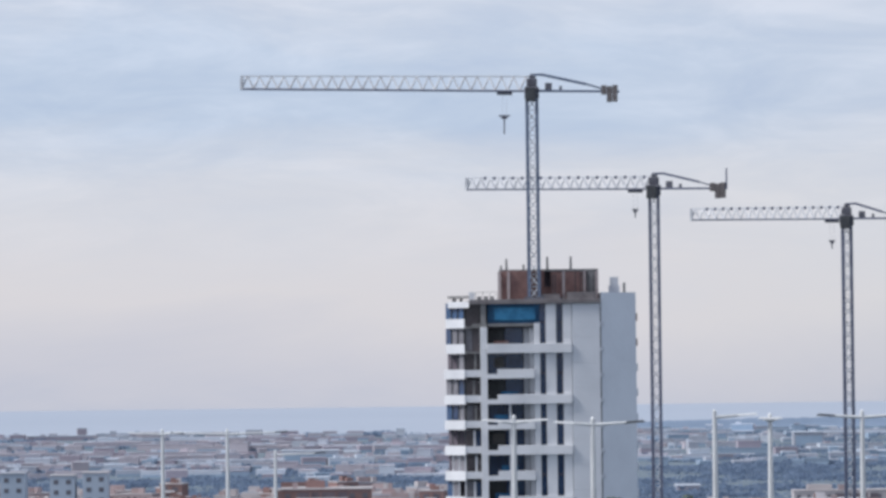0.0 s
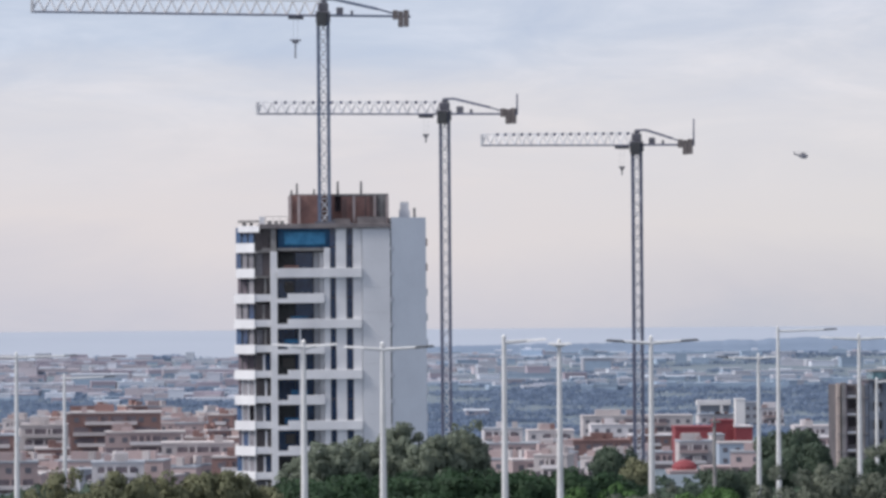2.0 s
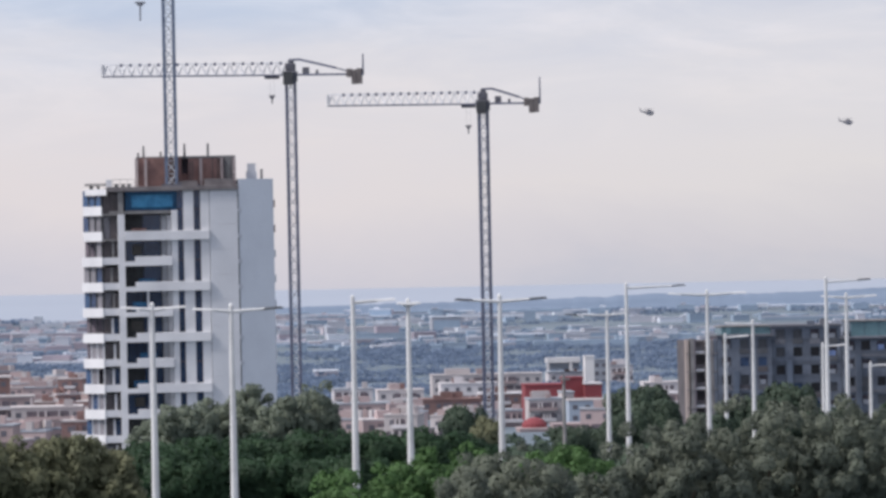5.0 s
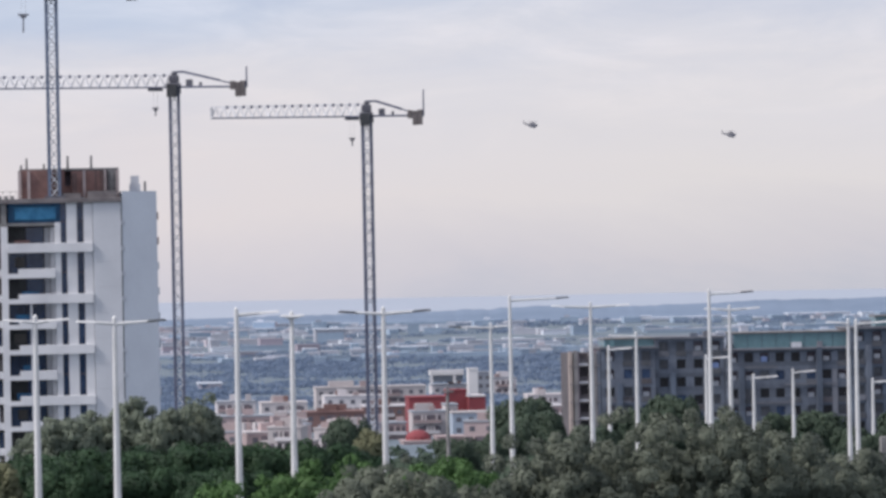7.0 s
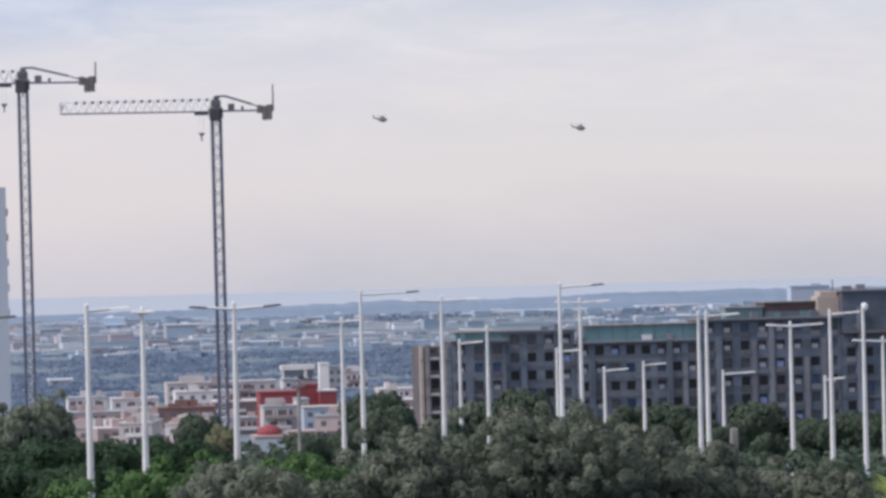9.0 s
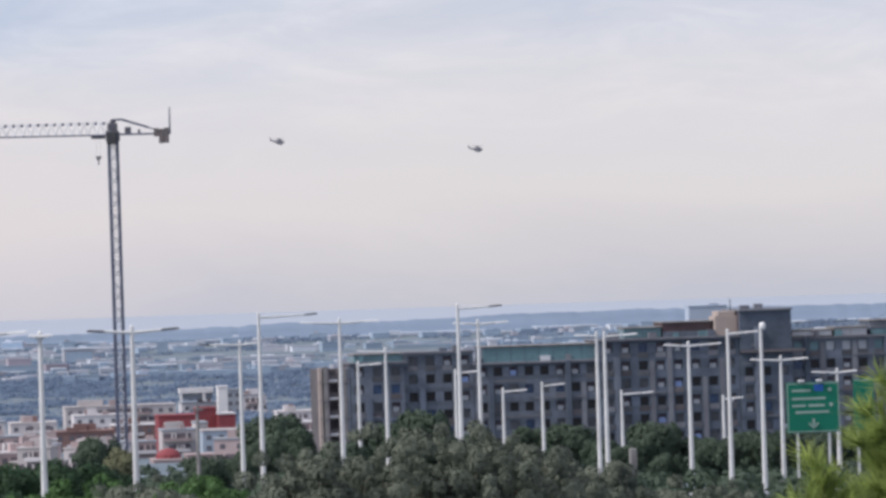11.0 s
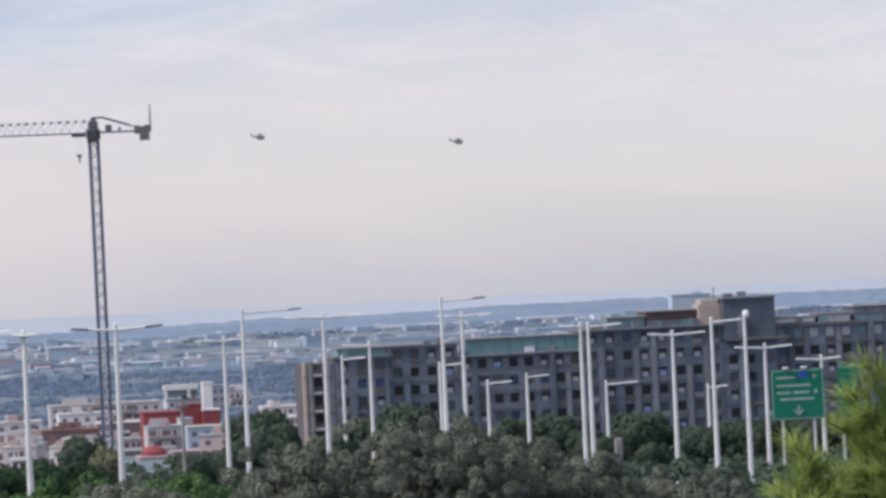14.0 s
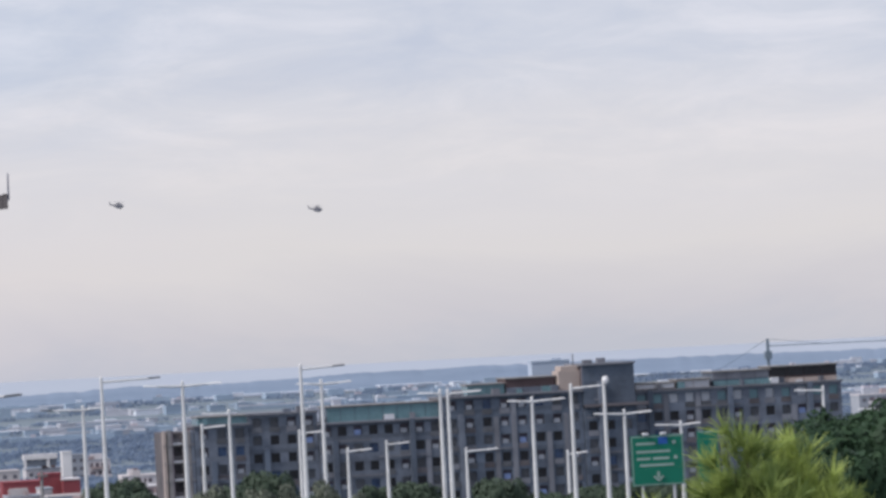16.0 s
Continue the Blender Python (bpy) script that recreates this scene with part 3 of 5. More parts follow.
    for x, h in ((3.25, 1.3), (2.6, 0.5), (8.15, 1.5), (10.95, 1.5), (5.3, 0.6)):
        bm = bmesh.new()
        bar_into(bm, (x, 2.6, ph), (x, 2.6, ph + h), 0.15, 6, 0.12)
        part("starter_column", bm, M_CONC, e, "stub of reinforcing bars")
    for x in (8.7, 9.0, 11.4, 12.0, 13.0, 13.6):
        boxes("prop", M_RAIL, e, (x, x + 0.1, 1.3, 1.4, roof + 0.1, ph - 0.5 - 0.3 * math.sin(x)))
    boxes("concrete_plinth", M_SLAB, e, (7.4, 9.6, 0.6, 1.6, roof + 0.1, roof + 0.7), label="low concrete upstand")
    boxes("concrete_plinth", M_SLAB, e, (10.4, 13.9, 0.4, 1.4, roof + 0.1, roof + 0.9), label="low concrete upstand")
    wz = Z(52.11)
    boxes("vent", M_CLAD, e, (15.6, 16.9, 6, 6.8, wz, wz + 0.9), (15.75, 16.75, 6.1, 6.7, wz + 0.9, wz + 1.9), label="roof vent")
    boxes("vent", M_CONC, e, (17.3, 17.6, 6, 6.4, wz, wz + 1.2))
    for k in range(8):
        z = wz - 3.4 - k * 3.03
        boxes("side_balcony", M_BRICK if k < 2 else M_CLAD, e, (18.75, 19.05, 8, 11, z, z + 0.9))
    return e


M_SHEET = mat("light_blue_sheet", (0.07, 0.32, 0.56), 0.3, (0.03, 0.16, 0.33), 0.6, 3, bump=0.3)
M_BLUEGL = mat("sky_blue_pane", (0.05, 0.10, 0.20), 0.2, (0.025, 0.05, 0.11), 0.7, 3, bump=0.1, spec=0.5)
M_GREYPANE = mat("grey_reflecting_pane", (0.22, 0.215, 0.24), 0.2, (0.12, 0.12, 0.14), 0.5, 3, bump=0.0, spec=0.5)
M_BROWNPANE = mat("brown_dark_pane", (0.125, 0.108, 0.115), 0.3, (0.07, 0.06, 0.066), 0.6, 3, bump=0.0, spec=0.4)
M_BLIND = mat("grey_blind", (0.13, 0.125, 0.12), 0.8, (0.08, 0.08, 0.08), 0.6, 4)
apartment_tower()


# ---------- the long dark apartment block ----------
# Dark render colours with some blue of the distance haze mixed in.
M_DARKWALL = mat("dark_grey_render", (0.135, 0.158, 0.20), 0.9, (0.082, 0.094, 0.122), 0.22, 1.5, rand=0.22)
M_DARKWALL2 = mat("dark_slate_render", (0.107, 0.133, 0.178), 0.85, (0.07, 0.085, 0.113), 0.22, 1.5, rand=0.22)
M_STRIP = mat("grey_concrete_strip", (0.175, 0.185, 0.215), 0.9, (0.12, 0.125, 0.145), 0.3, 4, rand=0.2)
M_BLACKPANE = mat("black_pane", (0.02, 0.02, 0.025), 0.4, (0.012, 0.012, 0.015), 0.5, 3, bump=0.0, spec=0.3)
M_BEIGE = mat("beige_render", (0.42, 0.355, 0.325), 0.85, (0.30, 0.255, 0.235), 0.2, 4)
M_TEAL = mat("teal_glazing", (0.13, 0.235, 0.27), 0.2, (0.09, 0.165, 0.19), 0.15, 2, bump=0.0, spec=0.5)
M_LIGHTPANE = mat("pale_blind_pane", (0.42, 0.44, 0.48), 0.4, (0.30, 0.32, 0.36), 0.5, 3, bump=0.0)
M_BLUEPANE = mat("blue_blind_pane", (0.27, 0.36, 0.62), 0.35, (0.14, 0.2, 0.36), 0.5, 3, bump=0.0)
M_SHUT = mat("grey_shutter", (0.10, 0.105, 0.12), 0.7, (0.065, 0.07, 0.08), 0.8, 4, rand=0.2)
M_SPANDREL = mat("brown_grey_spandrel", (0.125, 0.115, 0.125), 0.9, (0.08, 0.075, 0.085), 0.3, 4, rand=0.2)
M_PIER = mat("weathered_concrete_pier", (0.25, 0.24, 0.245), 0.9, (0.15, 0.145, 0.15), 0.4, 4)
M_REDBR = mat("red_brown_render", (0.115, 0.082, 0.085), 0.9, (0.07, 0.05, 0.053), 0.3, 4)


def dark_block(x0, x1, ztop, y, wall, seed, skip_rows=0, pitch=2.8, label="", pale_top=False):
    """A block whose facade has real openings on a grid; a pane sits in each."""
    rng = random.Random(seed)
    g = ground_z((x0 + x1) / 2, y) - 0.5
    e = thing("apartment_block", label or "long dark grey apartment block with rows of small square windows", "apartment block", (x0, y, g), group="dark apartment blocks")
    W, H = x1 - x0, ztop - g
    # solid body; the shade behind the openings is its dark colour
    boxes("body", M_DARKIN, e, (0.1, W - 0.1, 0.8, 14, 0, H - 0.3), label="solid body coloured dark as the shade inside")
    n, S, ww, wh = max(1, round(W / pitch)), 3.0, 1.5, 1.55
    p = W / n
    rows = int(H / S)
    panes = {}
    for r in range(rows):
        zt = H - r * S
        zb = zt - S if r < rows - 1 else 0
        sill = zt - 0.75 - wh
        bm = bmesh.new()
        if r < skip_rows:
            box_into(bm, 0, W, 0, 0.5, zb, zt)
            part("wall", bm, wall, e)
            continue
        box_into(bm, 0, W, 0, 0.5, zt - 0.75, zt)
        box_into(bm, 0, W, 0, 0.5, zb, sill)
        for i in range(n + 1):
            a, b = (i * p - (p - ww) / 2 if i else 0), (i * p + (p - ww) / 2 if i < n else W)
            box_into(bm, a, b, 0, 0.5, sill, zt - 0.75)
        part("wall", bm, wall, e)
        for i in range(n):
            k = rng.random()
            m, full = (M_LIGHTPANE, 0.5) if k < 0.30 else (M_BLUEPANE, 0.6) if k < 0.38 else (M_GLASS, 1.0) if k < 0.5 else (M_BLACKPANE, 1.0) if k < 0.75 else (M_SHUT, 1.0)
            if pale_top and r == 0:
                m, full = (M_LIGHTPANE, 1.0) if k < 0.62 else (M_TEAL, 1.0)
            key = (m.name, full)
            if key not in panes:
                panes[key] = boxes("window", m, e, (0.02 + 0.4 * (1 - full), ww - 0.02 - 0.5 * (1 - full), 0.3, 0.38, 0.02, wh * full - 0.02))
                panes[key].location = (i * p + (p - ww) / 2, 0, sill)
            else:
                shared("window", panes[key], e, i * p + (p - ww) / 2, 0, sill)
    # spandrel panels under some windows, darker or paler than the wall
    spandrels = {}
    for r in range(skip_rows, rows):
        for i in range(n):
            k = rng.random()
            if k > 0.5:
                continue
            m = M_SHUT if k < 0.2 else M_STRIP if k < 0.35 else M_SPANDREL
            at = (i * p + (p - ww) / 2, 0, H - r * S - 0.75 - wh)
            if m.name not in spandrels:
                spandrels[m.name] = boxes("spandrel", m, e, (-0.12, ww + 0.12, -0.08, -0.003, -0.95, -0.06))
                spandrels[m.name].location = at
            else:
                shared("spandrel", spandrels[m.name], e, *at)
    # pale upright strips between the windows, cut off at different storeys
    for i in range(n + 1):
        if rng.random() < 0.55 and 0 < i < n:
            za = S * rng.choice((0, 0, 1, 2))
            zc = H - S * rng.choice((0, 1, 1, 2)) - 0.75
            boxes("upright_strip", M_STRIP, e, (i * p - 0.42, i * p + 0.42, -0.16, -0.004, za, max(zc, za + 3)))
    for r in range(1, rows):
        if rng.random() < 0.5:
            a = rng.uniform(0, 0.6) * W
            boxes("ledge", M_STRIP, e, (a, min(W, a + rng.uniform(0.2, 0.4) * W), -0.35, -0.17, H - r * S - 0.25, H - r * S))
    # stepped bays
    for i in range(1, n, 5):
        if rng.random() < 0.8:
            zt = H - S * rng.randint(0, 2)
            boxes("bay_pier", M_DARKWALL2 if wall is M_DARKWALL else M_DARKWALL, e, (i * p - 0.45, i * p + 0.45, -0.6, -0.004, 0, zt), label="projecting pier")
    for i in range(int(W / 3)):
        x, w, h = rng.uniform(0.5, W - 2.5), rng.uniform(0.5, 1.8), rng.uniform(0.3, 1.1)
        y = rng.uniform(0.5, 2.5)
        boxes("roof_unit", rng.choice((M_STRIP, M_CLAD, M_DARKWALL, M_TEAL)), e, (x, x + w, y, y + 1.2, H + 0.05, H + 0.05 + h))
    boxes("roof_slab", M_STRIP, e, (-0.2, W + 0.2, -0.5, 14.2, H - 0.29, H + 0.05), label="grey roof edge")
    return e


BY = 840
dark_block(105.48, 114.72 - 0.1, 27.67, BY, M_DARKWALL, 1)
dark_block(114.77, 126.48, 29.12, BY + 1, M_DARKWALL, 2, 0, 3.1)
dark_block(126.50 + 0.1, 147.71, 26.94, BY + 0.5, M_DARKWALL, 3)
dark_block(147.71 + 0.1, 171.83, 30.15, BY, M_DARKWALL2, 4, 0, 2.9)
dark_block(171.83 + 0.1, 180.86, 34.50, BY - 0.4, M_DARKWALL2, 5, 3, 3.0)
dark_block(180.86 + 0.1, 217.37, 29.39, BY + 1.5, M_DARKWALL, 6, 0, 2.7, pale_top=True)


def stair_end():
    x0, x1 = 100.14, 105.46 - 0.1
    g = ground_z(x0, BY) - 0.5
    e = thing("stair_tower", "weathered concrete stair end with beige piers and pale slabs", "stair tower", (x0, BY, g))
    H, W = 27.06 - g, x1 - x0
    boxes("back_wall", M_SPANDREL, e, (0, W, 1.5, 12, 0, H - 0.3))
    for a, b, m, up in ((0.0, 0.55, M_BEIGE, 0.0), (0.8, 1.5, M_PIER, 0.15), (1.5, 1.72, M_DARKIN, 0.0), (W - 2.0, W - 1.45, M_SPANDREL, -0.4), (W - 1.3, W - 0.55, M_PIER, -0.2), (W - 0.45, W, M_DARKWALL, 0.0)):
        boxes("pier", m, e, (a, b, 0, 1.45, 0, H + up))
    z = H - 2.3
    while z > 0:
        boxes("landing", M_CLAD, e, (1.74, W - 2.02, 0.2, 1.45, z, z + 0.3), label="pale landing slab")
        boxes("parapet", M_SPANDREL, e, (1.74, W - 2.02, 0.3, 0.5, z + 0.31, z + 1.1))
        boxes("band", M_PIER, e, (0.0, W, -0.08, -0.004, z - 0.2, z - 0.02))
        z -= 3.0


stair_end()


def rooftop_room(name, label, x0, x1, z0, z1, y, depth, material, *bands):
    """A set-back storey on a roof; bands are (from, to, material) up its front."""
    e = thing(name, label, "roof storey", (x0, y, z0))
    W, H = x1 - x0, z1 - z0
    boxes("wall", material, e, (0, W, 0, depth, 0, H - 0.2))
    boxes("roof", M_CONC, e, (-0.25, W + 0.25, -0.4, depth, H - 0.2, H), label="thin roof slab")
    for a, b, m in bands:
        n = max(2, int(W / 2.4))
        for i in range(n):
            boxes("panel", m, e, (i * W / n + 0.05, (i + 1) * W / n - 0.05, -0.12, -0.004, a * H, b * H - 0.2))
    return e


rooftop_room("glazed_loft", "teal glazed roof storey with a thin dark roof", 128.20, 147.48, 26.84, 29.68, BY + 2, 8, M_DARKWALL2, (0.05, 0.95, M_TEAL))
rooftop_room("glazed_loft", "teal glazed roof storey with a thin dark roof", 106.41, 114.80, 27.55, 29.15, BY + 2, 8, M_TEAL, (0.05, 0.9, M_TEAL))
rooftop_room("roof_storey", "brown set-back roof storey with a flat slab", 159.33, 167.90, 29.84, 32.80, BY + 3, 8, M_REDBR, (0.1, 0.5, M_DARKWALL))
rooftop_room("roof_canopy", "thin flat canopy with pale glazing on the roof", 152.65, 159.07, 30.17, 32.07, BY + 3, 6, M_TEAL, (0.1, 0.9, M_TEAL))
rooftop_room("roof_storey", "dark and beige banded roof storey", 205.59, 217.28, 28.59, 32.34, BY + 4, 8, M_REDBR, (0.05, 0.48, M_BEIGE), (0.52, 1.0, M_BLACKPANE))
rooftop_room("roof_storey", "grey-green set-back roof storey", 195.49, 205.37, 29.18, 31.97, BY + 4, 8, M_DARKWALL2, (0.1, 0.48, M_TEAL), (0.5, 0.95, M_STRIP))
rooftop_room("roof_storey", "ochre rendered low roof storey", 189.04, 194.66, 29.35, 30.98, BY + 3, 6, M_BEIGE, (0.1, 0.9, M_LIGHTPANE))
rooftop_room("roof_storey", "low beige roof storey with pale panels", 181.65, 188.53, 29.53, 30.68, BY + 3, 6, M_BEIGE, (0.1, 0.9, M_CLAD))


def stair_head():
    x0, x1, z0, z1 = 168.12, 171.92, 29.59, 34.08
    e = thing("roof_stairhouse", "beige roof stair house with a thin aerial", "stair house", (x0, BY + 1.5, z0))
    boxes("wall", M_BEIGE, e, (0, x1 - x0, 0, 5, 0, z1 - z0 - 0.6), bevel=0.05)
    boxes("cap", M_BEIGE, e, (0.5, x1 - x0 - 0.3, 0.2, 4.8, z1 - z0 - 0.6, z1 - z0 + 0.2), bevel=0.05)
    bm = bmesh.new()
    bar_into(bm, (2.9, 1, z1 - z0), (2.9, 1, z1 - z0 + 2.2), 0.09, 5)
    part("aerial", bm, M_RAIL, e)


stair_head()


# ---------- motorway sign ----------
M_GREEN = mat("sign_green_sheeting", (0.004, 0.165, 0.105), 0.45, (0.003, 0.135, 0.085), 0.5, 3, bump=0.0)
M_SIGNW = mat("sign_white_sheeting", (0.34, 0.44, 0.41), 0.5, bump=0.0)
M_SIGNB = mat("sign_blue_sheeting", (0.02, 0.10, 0.38), 0.5, bump=0.0)


def road_sign():
    x0, x1, z0, z1 = 82.38, 86.56, 29.90, 33.80
    g = ground_z(x0, 385) - 0.2
    e = thing("road_sign", "large green motorway direction sign with white unreadable lettering", "road sign", (x0, 385, g))
    W, a, b = x1 - x0, z0 - g, z1 - g
    boxes("sign_board", M_GREEN, e, (0, W, 0, 0.08, a, b), label="green board", bevel=0.02)
    H = b - a
    boxes("sign_border", M_SIGNW, e, (0.06, W - 0.06, -0.012, -0.002, b - 0.12, b - 0.06), (0.06, W - 0.06, -0.012, -0.002, a + 0.06, a + 0.12), (0.06, 0.12, -0.012, -0.002, a + 0.12, b - 0.12), (W - 0.12, W - 0.06, -0.012, -0.002, a + 0.12, b - 0.12))
    for u0, u1, v in ((0.10, 0.46, 0.84), (0.10, 0.74, 0.68), (0.10, 0.36, 0.54), (0.41, 0.72, 0.54), (0.16, 0.80, 0.41)):
        boxes("lettering_bar", M_SIGNW, e, (u0 * W, u1 * W, -0.02, -0.002, a + v * H - 0.085, a + v * H + 0.085))
    for u in (0.28, 0.62):
        boxes("sign_lamp", M_CLAD, e, (u * W - 0.22, u * W + 0.22, -0.3, 0.1, b + 0.03, b + 0.22), label="small pale lamp on the upper edge", bevel=0.03)
    boxes("road_badge", M_SIGNB, e, (0.52 * W, 0.70 * W, -0.02, -0.002, a + 0.82 * H, a + 0.96 * H), label="blue badge")
    for u, v in ((0.82, 0.85), (0.84, 0.55)):
        bm = bmesh.new()
        bar_into(bm, (u * W, -0.002, a + v * H), (u * W, -0.025, a + v * H), 0.15, 14)
        part("round_badge", bm, M_SIGNW, e)
    bm = bmesh.new()
    c = (0.5 * W, a + 0.17 * H)
    box_into(bm, c[0] - 0.09, c[0] + 0.09, -0.024, -0.003, c[1] - 0.05, c[1] + 0.42)
    for s in (-1, 1):
        bar_into(bm, (c[0] + s * 0.36, -0.012, c[1] + 0.08), (c[0], -0.012, c[1] - 0.3), 0.09, 4)
    part("arrow", bm, M_SIGNW, e)
    for u in (0.2, 0.8):
        boxes("post", M_STEEL, e, (u * W - 0.09, u * W + 0.09, 0.1, 0.28, 0, b - 0.2), label="steel post")


road_sign()


def small_sign():
    x0, x1, z0, z1 = 89.29, 90.95, 29.73, 33.75
    g = ground_z(x0, 392) - 0.2
    e = thing("road_sign", "green motorway sign board half hidden by a pine", "road sign", (x0, 392, g))
    boxes("sign_board", M_GREEN, e, (0, x1 - x0, 0, 0.08, z0 - g, z1 - g), bevel=0.02)
    boxes("sign_border", M_SIGNW, e, (0.06, x1 - x0 - 0.06, -0.012, -0.002, z1 - g - 0.12, z1 - g - 0.06))
    for u in (0.2, 0.8):
        boxes("post", M_STEEL, e, (u * (x1 - x0) - 0.09, u * (x1 - x0) + 0.09, 0.1, 0.28, 0, z1 - g - 0.2))


small_sign()


def road_barriers():
    """Pale precast barrier pieces along the edge of the road, on a low plinth of earth."""
    z = 26.32
    x = 75.84
    for i in range(7):
        g = ground_z(x + i * 3.1, 368) - 0.3
        e = thing("road_barrier", "pale precast concrete road barrier piece", "barrier", (x + i * 3.1, 368, g), group="barriers along the road")
        bm = bmesh.new()
        h = z - g
        for v0, v1, w in ((0, h - 0.55, 0.35), (h - 0.55, h, 0.16)):
            box_into(bm, 0, 3.0, -w, w, v0, v1)
        part("body", bm, M_CLAD, e)
    x, zt = 78.34, 27.47
    g = ground_z(x, 430) - 0.2
    e = thing("concrete_post", "stout grey concrete post among the trees", "post", (x, 430, g))
    boxes("shaft", M_CONC, e, (-0.3, 0.3, -0.3, 0.3, 0, zt - g), bevel=0.06)


road_barriers()


def utility_pole():
    x, z = 36.02, 33.92
    g = ground_z(x, 380) - 0.3
    e = thing("utility_pole", "slim grey concrete utility pole with a short crossbar", "pole", (x, 380, g))
    bm = bmesh.new()
    bar_into(bm, (0, 0, 0), (0, 0, z - g), 0.17, 8, 0.11)
    part("shaft", bm, M_CONC, e)
    boxes("crossbar", M_CONC, e, (-0.45, 0.45, -0.2, 0.0, z - g - 0.45, z - g - 0.3))


utility_pole()


# ---------- helicopters ----------
def helicopter(x, y, z, tilt):
    e = new("helicopter")
    e.matrix_basis = pose(x, y, z, 0, tilt, 12)
    tagged(e, "dark military-style helicopter flying far off in the sky", "helicopter", "helicopters")
    bm = bmesh.new()
    ball_into(bm, (1.8, 0, 0), 4.2, 1.7, 2.1, 14, 8)
    ball_into(bm, (1.2, 0, 1.7), 2.6, 1.1, 1.3, 12, 6)
    part("fuselage", bm, M_HELI, e)
    bm = bmesh.new()
    bar_into(bm, (-0.5, 0, 0.35), (-6.6, 0, 1.3), 1.1, 8, 0.45)
    part("tail_boom", bm, M_HELI, e)
    bm = bmesh.new()
    bar_into(bm, (-6.0, 0, 1.2), (-7.4, 0, 4.0), 0.7, 4, 0.4)
    part("tail_fin", bm, M_HELI, e)
    bm = bmesh.new()
    box_into(bm, -7.0, -5.9, -1.8, 1.8, 1.2, 1.4)
    part("tailplane", bm, M_HELI, e)
    bm = bmesh.new()
    bar_into(bm, (1.2, 0, 2.8), (1.2, 0, 3.7), 0.35, 8, 0.25)
    hub = part("rotor_mast", bm, M_HELI, e)
    for a in range(4):
        bm = bmesh.new()
        box_into(bm, 0.2, 6.6, -0.22, 0.22, -0.05, 0.05)
        bl = part("rotor_blade", bm, M_HELI, hub)
        bl.matrix_basis = pose(1.2, 0, 3.6, 0, 1, 25 + 90 * a)
    for sy in (-1, 1):
        bm = bmesh.new()
        bar_into(bm, (3.0, sy * 0.9, -1.9), (3.0, sy * 1.2, -1.9), 0.45, 10)
        part("wheel", bm, M_RAIL, e)


helicopter(495.31, 4400, 153.91, 2)
helicopter(670.30, 4400, 142.46, 1)


# ---------- trees ----------
def leaf_cloud(rs, clumps, leaf, cover, jitter=0.26, wide=1.0, tall=0.85):
    """Quads of leaves on the outside of many small clumps, rounded off by outward normals. clumps: rows of x, y, z, radius."""
    V, F, Q, n0 = [], [], [], 0
    for cx, cy, cz, r in clumps:
        n = max(12, int(cover * 4 * math.pi * r * r / (leaf * leaf)))
        d = rs.normal(size=(n, 3))
        d /= np.linalg.norm(d, axis=1)[:, None]
        d = d[d[:, 2] > -0.65]
        n = len(d)
        rad = r * (0.72 + 0.38 * rs.random(n) ** 0.7)
        c = np.array((cx, cy, cz)) + d * rad[:, None] * np.array((wide, 1.0, tall))
        nrm = d + jitter * rs.normal(size=(n, 3))
        nrm /= np.linalg.norm(nrm, axis=1)[:, None]
        t = np.cross(nrm, rs.normal(size=(n, 3)))
        t /= np.linalg.norm(t, axis=1)[:, None]
        b = np.cross(nrm, t)
        s = leaf * (0.6 + 0.8 * rs.random(n))[:, None]
        V.append(np.stack([c - t * s * 0.9, c - b * s * 0.42, c + t * s * 0.9, c + b * s * 0.42], 1).reshape(-1, 3))
        F.append(n0 + np.arange(4 * n).reshape(-1, 4))
        Q.append(np.repeat(d * 0.8 + nrm * 0.35, 4, axis=0))
        n0 += 4 * n
    return np.concatenate(V), np.concatenate(F), np.concatenate(Q)


def crown_clumps(rs, w, h, z0, count, r, flat=1.0, dep=1.0):
    """Clump centres in the outer part of a lumpy dome of width w and height h that starts at z0."""
    out = []
    lobes = [(rs.uniform(-0.31, 0.31) * w, rs.uniform(-0.25, 0.25) * w * dep, rs.uniform(0.0, 0.30) * h, rs.uniform(0.36, 0.62)) for _ in range(9)] + [(0, 0, 0.10 * h, 0.88)] * 2
    while len(out) < count:
        lx, ly, lz, ls = lobes[rs.integers(len(lobes))]
        d = rs.normal(size=3)
        d /= np.linalg.norm(d)
        q = ls * (1.0 - 0.42 * rs.random() ** 1.4)
        x, y = lx + d[0] * q * w * 0.42, ly + d[1] * q * w * 0.42 * dep
        z = lz + (0.42 + d[2] * 0.5 * q * flat) * h * 0.86
        if z < 0 or z > h or abs(x) > w / 2 or y > w * 0.3 * dep:
            continue
        out.append((x, y, z0 + z, r * rs.uniform(0.65, 1.35)))
    return out


TREE_H = {}


